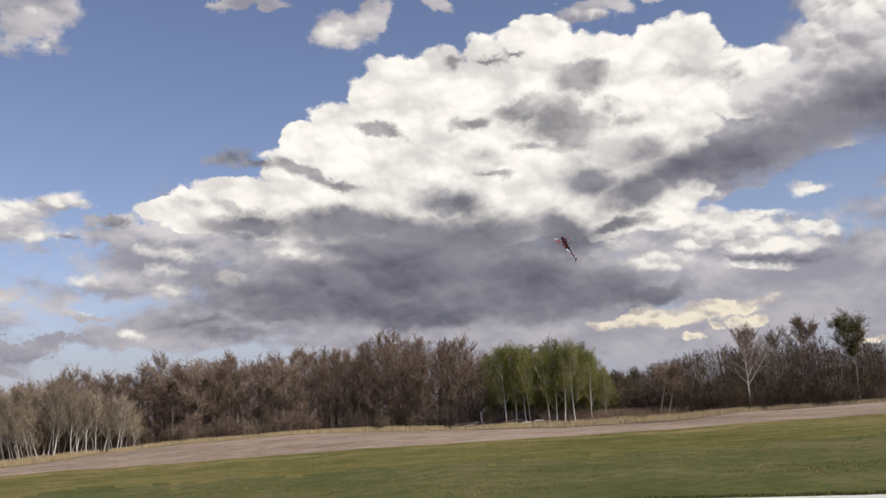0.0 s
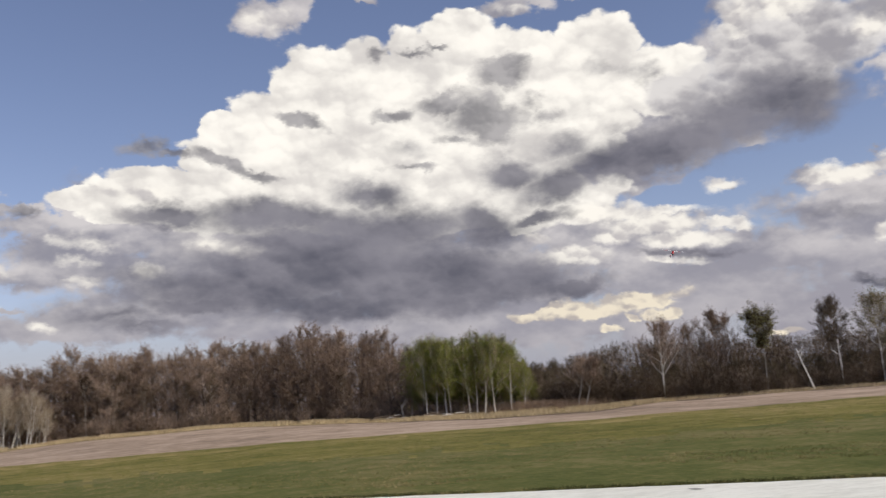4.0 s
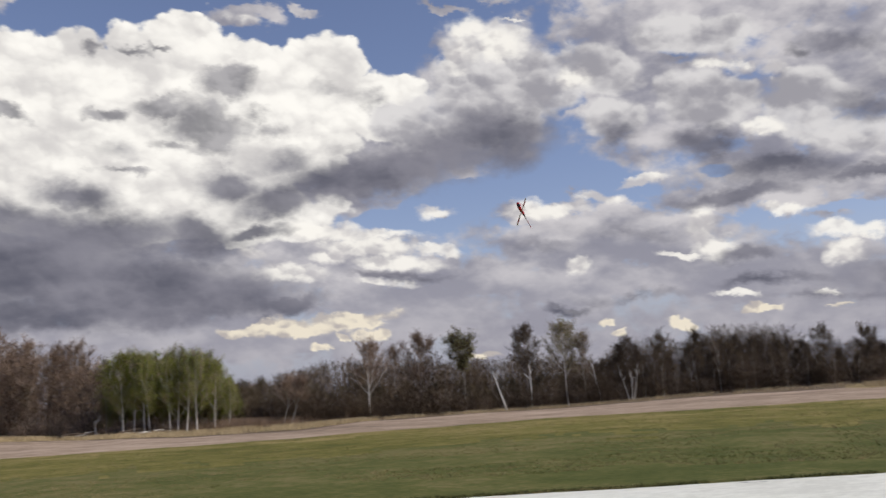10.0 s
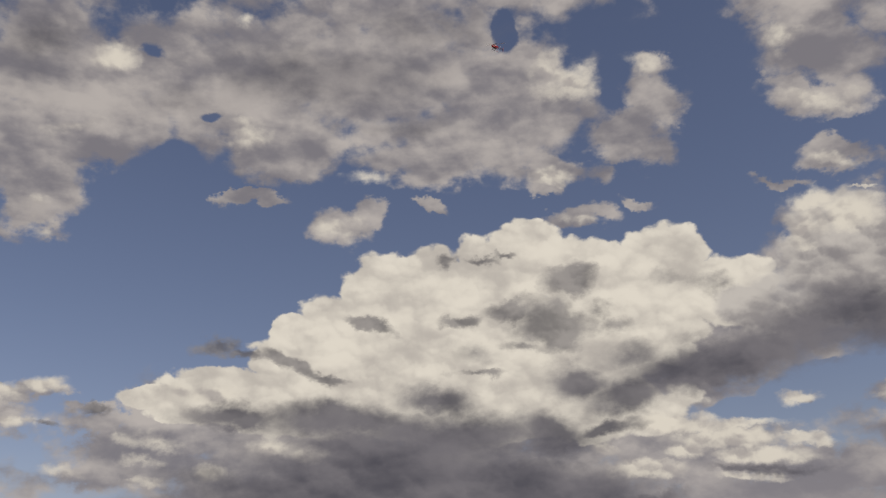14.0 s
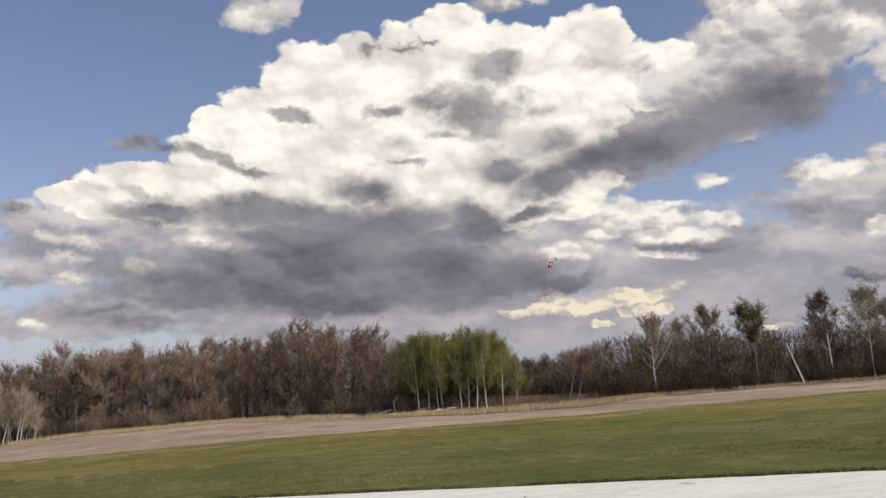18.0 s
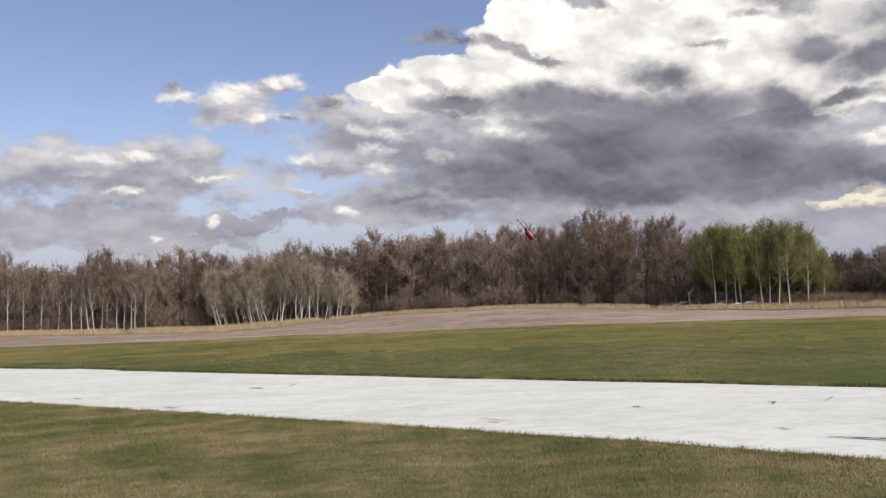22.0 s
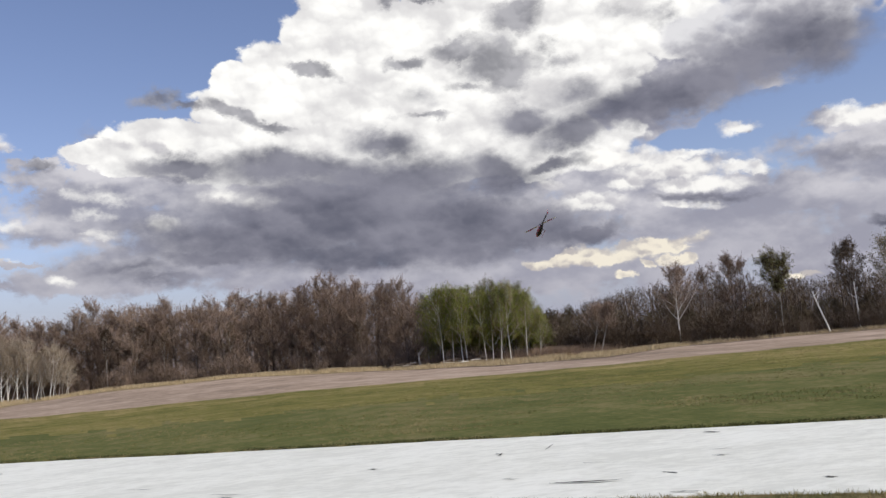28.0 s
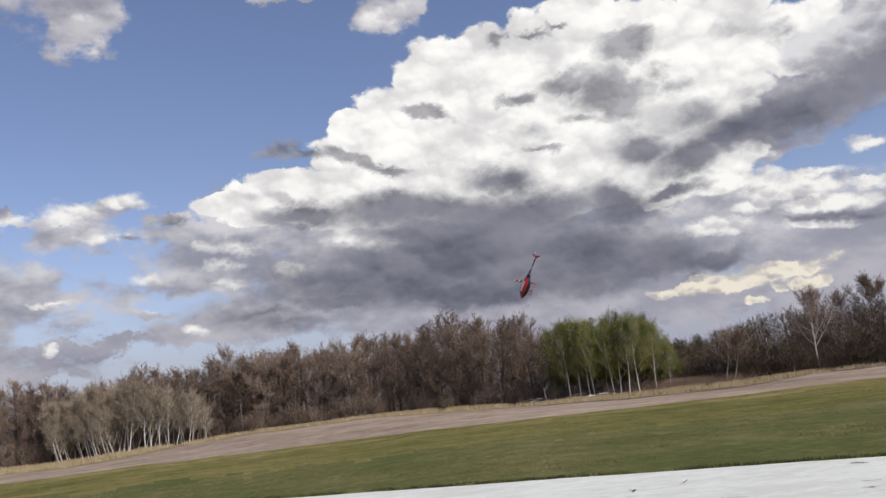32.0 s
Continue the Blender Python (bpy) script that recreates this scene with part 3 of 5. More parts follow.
SOIL = ground_material("bare_soil", ((0.25, 0.185, 0.13), (0.38, 0.285, 0.205), (0.49, 0.375, 0.28)), ((0.06, 0.3), (0.3, 0.3), (1.5, 0.25), (5.0, 0.15)), 1.0, 0.35)
STRAW_GROUND = ground_material("dry_grass_ground", ((0.16, 0.125, 0.06), (0.27, 0.205, 0.10), (0.38, 0.29, 0.15)), ((0.1, 0.3), (0.5, 0.3), (2.0, 0.25), (7.0, 0.15)), 1.0, 0.6)
LITTER = material("leaf_litter", (0.10, 0.07, 0.045), (0.2, 0.145, 0.09), 0.95, 0.4, 6.0, 0.5, 0, 0.05)
FABRIC = ground_material("white_fabric", ((0.72, 0.715, 0.615), (0.80, 0.795, 0.69), (0.86, 0.855, 0.75)), ((0.25, 0.3), (1.0, 0.25), (4.0, 0.25), (15.0, 0.2)), 1.8, 0.2, -140.8)
BARK = material("grey_brown_bark", (0.09, 0.068, 0.052), (0.21, 0.165, 0.13), 0.9, 1.5, 14.0, 0.6, random_tint=0.5)
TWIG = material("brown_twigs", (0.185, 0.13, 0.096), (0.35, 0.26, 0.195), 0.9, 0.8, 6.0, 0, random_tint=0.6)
# right-hand woods: cloud shade is put into these two darker twig colours
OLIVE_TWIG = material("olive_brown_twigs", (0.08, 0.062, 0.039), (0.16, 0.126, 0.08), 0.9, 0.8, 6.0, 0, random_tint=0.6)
SHADED_TWIG = material("cloud_shaded_twigs", (0.072, 0.052, 0.036), (0.138, 0.10, 0.066), 0.9, 0.8, 6.0, 0, random_tint=0.6)
BIRCH = material("white_birch_bark", (0.52, 0.48, 0.42), (0.84, 0.81, 0.74), 0.7, 2.0, 5.0, 0.3, random_tint=0.3)
GREY_BARK = material("pale_grey_bark", (0.26, 0.235, 0.2), (0.52, 0.48, 0.42), 0.85, 2.0, 5.0, 0.3, random_tint=0.4)
PALE_TWIG = material("pale_twigs", (0.33, 0.265, 0.19), (0.48, 0.40, 0.30), 0.9, 0.8, 6.0, 0, random_tint=0.4)


def leaf_material(name, low, high):
    """Leaves that let some light through."""
    m = material(name, low, high, 0.7, 0.8, 5.0, 0, random_tint=0.4)
    nt = m.node_tree
    shader = nt.nodes["Principled BSDF"]
    through_leaf = nt.nodes.new("ShaderNodeBsdfTranslucent")
    nt.links.new(shader.inputs["Base Color"].links[0].from_socket, through_leaf.inputs["Color"])
    blend = nt.nodes.new("ShaderNodeMixShader")
    blend.inputs[0].default_value = 0.45
    nt.links.new(shader.outputs[0], blend.inputs[1])
    nt.links.new(through_leaf.outputs[0], blend.inputs[2])
    nt.links.new(blend.outputs[0], nt.nodes["Material Output"].inputs["Surface"])
    return m


LEAF = leaf_material("young_green_leaves", (0.175, 0.215, 0.03), (0.335, 0.375, 0.08))
BUD = leaf_material("olive_buds", (0.14, 0.135, 0.05), (0.24, 0.22, 0.095))
DRY_WEED = material("dead_weeds", (0.22, 0.15, 0.10), (0.38, 0.28, 0.20), 0.9, 0.6, 7.0, 0)
# grass darkened in colour to draw the shadow line beyond the runway
SHADOW_FRINGE = material("shadow_dark_grass", (0.035, 0.042, 0.012), (0.08, 0.085, 0.03), 0.9, 0.6, 7.0, 0)
STRAW = material("dry_straw", (0.36, 0.275, 0.15), (0.58, 0.46, 0.28), 0.9, 0.6, 7.0, 0)
BLADE = ground_material("grass_blades", ((0.12, 0.135, 0.04), (0.23, 0.205, 0.085), (0.39, 0.30, 0.155)), ((0.3, 0.36), (1.1, 0.3), (5.0, 0.14), (60.0, 0.2)), 1.0, 0.0)
NEAR_GRASS = ground_material("near_mown_grass", ((0.115, 0.125, 0.04), (0.20, 0.18, 0.075), (0.33, 0.255, 0.13)), ((0.3, 0.36), (1.1, 0.3), (5.0, 0.14), (40.0, 0.2)), 1.0, 0.9)


def lerp(x, table):
    return float(np.interp(x, [p[0] for p in table], [p[1] for p in table]))


def mesh_object(name, verts, faces, mats, parent=None, label="", smooth=False):
    me = bpy.data.meshes.new(name)
    me.from_pydata([tuple(v) for v in verts], [], faces)
    for m in mats if isinstance(mats, (list, tuple)) else [mats]:
        me.materials.append(m)
    if smooth:
        me.polygons.foreach_set("use_smooth", [True] * len(me.polygons))
    me.update()
    ob = new(name, me)
    ob.parent = parent
    if label:
        ob["label"] = label
    return ob


def part(name, bm, mat, parent=None, label="", smooth=True):
    me = bpy.data.meshes.new(name)
    bm.normal_update()
    bm.to_mesh(me)
    bm.free()
    me.materials.append(mat)
    if smooth:
        me.polygons.foreach_set("use_smooth", [True] * len(me.polygons))
    ob = new(name, me)
    ob.parent = parent
    if label:
        ob["label"] = label
    return ob


ALONG, ACROSS = Vector((-0.8164, 0.5775, 0)), Vector((0.5775, 0.8164, 0))


# ---- the ground: one sheet, from the field at the eye to the horizon ----
WOOD_EDGE = ((-36, 138), (-30, 135), (-18, 125), (-11, 122), (0, 116), (5, 112), (9, 108), (18, 104), (25, 104), (38, 112), (45, 118), (52, 125), (63, 135), (75, 140))
WOOD_RISE = ((-38, 0.4), (-30, 0.37), (-24, 0.03), (-18, -0.1), (-14, 0.27), (-11, 0.32), (-8, 0.72), (-4, 0.71), (-1.7, 0.82), (2.5, 0.68), (5, 0.47), (9, -0.0), (12, 0.05), (15.4, -0.14), (18.5, -0.07), (21, -0.22), (25, -0.07), (31.5, -0.19), (37, -0.27), (45, 0.03), (52, 0.07), (58, -0.11), (63, -0.14), (75, -0.11))
FIELD_EDGE = ((-180, 60), (-60, 70), (-38, 71.8), (-30, 67.0), (-24, 64.0), (-18, 59.8), (-14, 60.4), (-11, 56.8), (-8, 54.8), (-4, 55.0), (2.5, 54.4), (9, 54.0), (15, 53.2), (20, 52.4), (25, 54.6), (31.5, 56.2), (38, 58.8), (45, 55.8), (52, 56.8), (58, 56.0), (63, 55.0), (75, 57.8), (90, 60), (180, 60))
SOIL_EDGE = ((-180, 90), (-38, 106.4), (-30, 101.0), (-24, 92.6), (-18, 82.2), (-14.5, 88.2), (-11, 107.2), (-8, 100.2), (-4.5, 102.6), (0, 100.0), (2.5, 91.0), (5, 92.0), (9, 91.8), (12, 81.6), (15, 76.0), (18.5, 72.2), (21.5, 75.8), (25, 88.2), (31.5, 97.0), (37, 98.0), (45, 98.2), (52, 95.6), (58, 86.4), (63, 77.4), (75, 86.0), (180, 90))


def wood_edge(az):
    return lerp(az, WOOD_EDGE)


def rise(az, d):
    s = min(1, max(0, (d - 40) / (wood_edge(az) - 40)))
    return lerp(az, WOOD_RISE) * s * s * (3 - 2 * s)


def polar(az, d, lift=0.0):
    return Vector((d * math.sin(radians(az)), d * math.cos(radians(az)), rise(az, d) + lift))


def build_ground():
    verts, faces, kinds = [], [], []
    turns = [-180 + i * 0.5 for i in range(720)]
    rings = [("f", 0.02 + 0.98 * (i / 40) ** 1.5) for i in range(41)] + [("s", i / 6) for i in range(1, 7)] + [("w", i / 6) for i in range(1, 7)] + [("o", d) for d in (4, 10, 20, 40, 80, 160, 400, 1000, 2000, 4300)]
    for kind, k in rings:
        for az in turns:
            edge, wood = lerp(az, FIELD_EDGE), wood_edge(az)
            edge += 0.9 * noise.noise(Vector((az * 0.35, 3.1, 0))) + 0.3 * noise.noise(Vector((az * 2.1, 7.1, 0)))
            bare = lerp(az, SOIL_EDGE) + 1.6 * noise.noise(Vector((az * 0.5, 1.7, 0))) + 0.8 * noise.noise(Vector((az * 2.3, 4.4, 0)))
            d = k * edge if kind == "f" else edge + (bare - edge) * k if kind == "s" else bare + (wood - bare) * k if kind == "w" else wood + k
            p = polar(az, d)
            p.z += 0.04 * noise.noise(p * 0.3) * min(1, max(0, d / 20 - 1.5))
            verts.append(p)
    n = len(turns)
    centre = len(verts)
    verts.append(Vector((0, 0, 0)))
    for i in range(n):
        faces.append((centre, (i + 1) % n, i))
        kinds.append(5)
    for r in range(len(rings) - 1):
        for i in range(n):
            j = (i + 1) % n
            faces.append((r * n + i, r * n + j, (r + 1) * n + j, (r + 1) * n + i))
            blot = round(3 * noise.noise(Vector((i * 0.13, r * 0.5, 15))) + 2 * noise.noise(Vector((i * 0.5, r * 1.1, 25))))
            grassy = 0 if r < 28 + blot else 4 if r < 37 + round(2 * noise.noise(Vector((i * 0.09, r * 0.7, 5)))) else 3
            beyond = 1 if r < 46 else 2 if r == 46 and 372 < i < 412 or 412 <= i < 466 else 6
            kinds.append(5 if verts[r * n + i].dot(ACROSS) < 12 else grassy if r < 40 else beyond if r < 52 else 2)
    ob = mesh_object("ground", verts, faces, [GRASS, SOIL, LITTER, DRY_GRASS, OLIVE_GRASS, NEAR_GRASS, STRAW_GROUND], smooth=True)
    ob.data.polygons.foreach_set("material_index", kinds)
    tagged(ob, "mown grass field with a bare soil strip before woods", "ground", kind="structure")


build_ground()

# ---- the runway: white fabric laid on the grass ----


def runway_point(s, o, z=0.0):
    return ALONG * s + ACROSS * o + Vector((0, 0, z))


def runway_edges(s):
    low = 9.22 + 0.12 * noise.noise(Vector((s * 0.5, 1, 0))) + 0.06 * noise.noise(Vector((s * 2.5, 4, 0))) - 0.03 * max(0, s - 9)
    high = 15.42 + 0.14 * noise.noise(Vector((s * 0.35, 9, 0))) + 0.05 * noise.noise(Vector((s * 2.7, 8, 0))) + (0.35 if 26.2 < s < 29 else 0)
    return low, high


def build_runway():
    verts, faces = [], []
    rows, cols = 500, 26
    for i in range(rows + 1):
        s = -22 + 88 * i / rows
        low, high = runway_edges(s)
        for j in range(cols + 1):
            o = low + (high - low) * j / cols
            z = 0.03 + 0.014 * noise.noise(Vector((s * 0.8, o * 2.2, 0))) + 0.008 * noise.noise(Vector((s * 3, o * 5, 2)))
            z *= min(1, 0.15 + 0.6 * min(j, cols - j))
            verts.append(runway_point(s, o, z))
    for i in range(rows):
        for j in range(cols):
            k = i * (cols + 1) + j
            faces.append((k, k + 1, k + cols + 2, k + cols + 1))
    edge = [i * (cols + 1) for i in range(rows + 1)]
    far = [e + cols for e in edge]
    base = len(verts)
    for e in edge + far:
        verts.append(Vector((verts[e].x, verts[e].y, -0.02)))
    for i in range(rows):
        faces.append((edge[i], edge[i + 1], base + i + 1, base + i))
        k = base + rows + 1 + i
        faces.append((far[i + 1], far[i], k, k + 1))
    ob = mesh_object("runway", verts, faces, FABRIC, smooth=True)
    return tagged(ob, "long strip of weathered white fabric pinned on grass", "runway", kind="structure")


runway = build_runway()
TEAR = material("dark_tear", (0.03, 0.028, 0.024), (0.09, 0.08, 0.065), 0.95, 4.0, 30.0, 0.2)


def tear(s, o, length, width, turn):
    """A ragged rip in the fabric through which dark ground shows."""
    r = random.Random(int(s * 100 + o * 10))
    n = 9
    top, low = [], []
    for i in range(n + 1):
        f = i / n
        w = width * (0.25 + math.sin(math.pi * f)) * r.uniform(0.5, 1.2)
        c = r.uniform(-0.3, 0.3) * width
        top.append((f - 0.5, c + w / 2)), low.append((f - 0.5, c - w / 2))
    a = radians(turn)
    verts = []
    for f, w in top + low:
        x, y = f * length, w
        p = runway_point(s + x * math.cos(a) - y * math.sin(a), o + x * math.sin(a) + y * math.cos(a))
        verts.append(p)
    heights = [v.co.z for v in runway.data.vertices if abs(v.co.dot(ALONG) - s) < length and abs(v.co.dot(ACROSS) - o) < 0.5]
    z = (max(heights) if heights else 0.04) + 0.004
    for v in verts:
        v.z = z
    faces = [(i, i + 1, n + 2 + i, n + 1 + i) for i in range(n)]
    mesh_object("tear", verts, faces, TEAR, runway, "dark ragged tear")


for s, o, length, width, turn in ((15.5, 12.3, 0.5, 0.10, 0), (15.2, 13.0, 0.7, 0.03, 60), (2.95, 10.13, 0.82, 0.06, -9), (2.12, 10.62, 0.22, 0.04, 30), (6.52, 11.85, 0.17, 0.05, 0), (1.8, 12.45, 0.26, 0.03, 0), (1.74, 11.87, 0.24, 0.035, 0), (4.94, 12.82, 0.3, 0.03, 80), (4.44, 13.55, 0.6, 0.015, 83), (2.2, 14.45, 0.3, 0.06, 30), (0.45, 9.99, 0.14, 0.04, 20), (7.46, 9.74, 0.22, 0.04, 0), (3.95, 10.47, 0.22, 0.03, 10), (3.2, 11.65, 0.5, 0.015, 5), (5.0, 12.9, 0.2, 0.03, 40), (17.7, 9.58, 0.4, 0.05, 4), (14.05, 9.3, 0.5, 0.05, 0), (-3.2, 14.95, 0.5, 0.05, 4), (1.75, 9.4, 0.3, 0.03, 0), (7.6, 9.95, 0.6, 0.02, 8), (9.6, 10.6, 0.5, 0.015, 3)):
    tear(s, o, length, width, turn)


# ---- trees ----
def tube(verts, faces, points, radii, sides):
    base = len(verts)
    for i, p in enumerate(points):
        ahead = (points[min(i + 1, len(points) - 1)] - points[max(i - 1, 0)]).normalized()
        side = ahead.cross(Vector((0.3, 1, 0.1))).normalized()
        other = ahead.cross(side)
        for k in range(sides):
            a = math.tau * k / sides
            verts.append(p + (side * math.cos(a) + other * math.sin(a)) * radii[i])
    for i in range(len(points) - 1):
        for k in range(sides):
            m = (k + 1) % sides
            faces.append((base + i * sides + k, base + i * sides + m, base + (i + 1) * sides + m, base + (i + 1) * sides + k))


def bough(rng, start, way, length, steps, lift, wobble):
    points, p, w = [start.copy()], start.copy(), way.normalized()
    for _ in range(steps):
        w = (w + Vector((rng.uniform(-1, 1), rng.uniform(-1, 1), rng.uniform(-0.6, 0.6))) * wobble + Vector((0, 0, lift))).normalized()
        p = p + w * (length / steps)
        points.append(p.copy())
    return points


def grow(seed, height, radius, crown_from, limbs, reach, lean=(0, 0), twigs=2600, leaves=0, twig_len=0.75, upward=0.9, stems=1, broken=False, leaf=0.085, slim=0.7, fluff=0.27):
    """Trunk and limbs, twigs, leaves: three lists of vertices and faces."""
    rng = random.Random(seed)
    wood, wood_faces, fine, fine_faces, green, green_faces = [], [], [], [], [], []
    boughs = []
    for stem in range(stems):
        spread = 0.0 if stems == 1 else 0.32
        a = math.tau * stem / stems + rng.uniform(-0.4, 0.4)
        foot = Vector((0.18 * math.cos(a), 0.18 * math.sin(a), 0)) * (stems > 1)
        tall = height * (1 if stem == 0 else rng.uniform(0.7, 0.98))
        way = Vector((lean[0] + spread * math.cos(a), lean[1] + spread * math.sin(a), 1))
        trunk = bough(rng, foot - Vector((0, 0, 0.2)), way, tall + 0.2, 9, 0.04, 0.055)
        top = 0.35 if broken else 0.08
        tube(wood, wood_faces, trunk, [radius * (1.25 if i == 0 else 1) * (1 - (1 - top) * i / 9) for i in range(10)], 7)
        if broken:
            for k in range(3):
                start = trunk[8 - k]
                limb = bough(rng, start, Vector((rng.uniform(-1, 1), rng.uniform(-1, 1), 0.6)), rng.uniform(0.6, 1.3), 3, 0.1, 0.1)
                tube(wood, wood_faces, limb, [radius * 0.35, radius * 0.3, radius * 0.25, radius * 0.15], 5)
            continue
        middle, half = (1 + crown_from) / 2, (1 - crown_from) / 2
        for k in range(limbs):
            f = crown_from + (0.95 - crown_from) * (k + rng.random()) / limbs * 0.95
            i = min(8, int(f * 9))
            start = trunk[i].lerp(trunk[i + 1], f * 9 - i)
            a = k * 2.4 + rng.uniform(-0.5, 0.5)
            profile = math.sqrt(max(0.05, 1 - ((f + 0.12 - middle) / half) ** 2))
            length = reach * profile * rng.uniform(0.75, 1.05)
            limb = bough(rng, start, Vector((math.cos(a), math.sin(a), upward * rng.uniform(0.5, 1.2))), length, 5, 0.06, 0.16)
            r = radius * (1 - f) * slim + 0.012
            tube(wood, wood_faces, limb, [r * (1 - 0.8 * j / 5) for j in range(6)], 4)
            boughs.append(limb)
            for _ in range(3):
                j = rng.randrange(1, 5)
                way = (limb[j + 1] - limb[j]).normalized() + Vector((rng.uniform(-1, 1), rng.uniform(-1, 1), rng.uniform(-0.3, 0.8))) * 0.8
                small = bough(rng, limb[j], way, length * rng.uniform(0.3, 0.5), 3, 0.05, 0.2)
                tube(wood, wood_faces, small, [0.018, 0.014, 0.01, 0.005], 3)
        lumps = [(rng.uniform(0, math.tau), rng.uniform(-0.8, 0.9), rng.uniform(0.7, 1.15)) for _ in range(7)]

        def inside():
            """A point of the lumpy crown, mostly towards its outside, and the way out from the trunk."""
            up = rng.uniform(-1, 1)
            turn = rng.uniform(0, math.tau)
            swell = 1.0
            for la, lu, ls in lumps:
                near = math.cos(turn - la) * 0.5 + 0.5 - abs(up - lu) * 0.6
                swell = max(swell * (0.985 if near < 0.3 else 1), ls * near)
            swell *= 0.82 + 0.55 * noise.noise(Vector((turn * 1.3, up * 3.0, seed)))
            deep = rng.random() ** 0.6 * rng.uniform(0.85, 1.2)
            z = tall * (middle + half * up * (0.9 + 0.1 * swell))
            side = reach * math.sqrt(max(0.02, 1 - abs(up) ** 3)) * deep * swell
            i = max(0, min(8, int(z / tall * 9)))
            core = trunk[i].lerp(trunk[i + 1], max(0, min(1, z / tall * 9 - i)))
            out = Vector((math.cos(turn), math.sin(turn), 0))
            return Vector((core.x, core.y, z)) + out * side + Vector((rng.gauss(0, 0.22), rng.gauss(0, 0.22), rng.gauss(0, 0.3))), out

        for _ in range(twigs // stems):
            p, out = inside()
            way = out * 0.6 + Vector((rng.uniform(-0.7, 0.7), rng.uniform(-0.7, 0.7), rng.uniform(0.0, 1.2)))
            tip = p + way.normalized() * twig_len * rng.uniform(0.4, 1.3)
            side = way.cross(Vector((rng.uniform(-1, 1), rng.uniform(-1, 1), rng.uniform(-1, 1)))).normalized() * rng.uniform(0.006, 0.014)
            n = len(fine)
            fine += [p - side, p + side, tip]
            fine_faces.append((n, n + 1, n + 2))
        for _ in range(leaves // 40):
            c, out = inside()
            for _ in range(40):
                p = c + Vector((rng.gauss(0, 1), rng.gauss(0, 1), rng.gauss(0, 0.8))) * fluff
                u = Vector((rng.uniform(-1, 1), rng.uniform(-1, 1), rng.uniform(-1, 1))).normalized()
                v = u.orthogonal().normalized() * leaf * rng.uniform(0.6, 1.3) * 0.8
                u = u * leaf * rng.uniform(0.7, 1.3)
                n = len(green)
                green += [p - u, p + v, p + u, p - v]
                green_faces.append((n, n + 1, n + 2, n + 3))
    return (wood, wood_faces), (fine, fine_faces), (green, green_faces)


def curve(rng, start, bend, end, steps, wobble):
    """Points along an arc from start by way of bend to end."""
    points = []
    for i in range(steps + 1):
        f = i / steps
        p = start.lerp(bend, f).lerp(bend.lerp(end, f), f)
        points.append(p + Vector((rng.uniform(-1, 1), rng.uniform(-1, 1), rng.uniform(-1, 1))) * wobble * (0 < i))
    return points


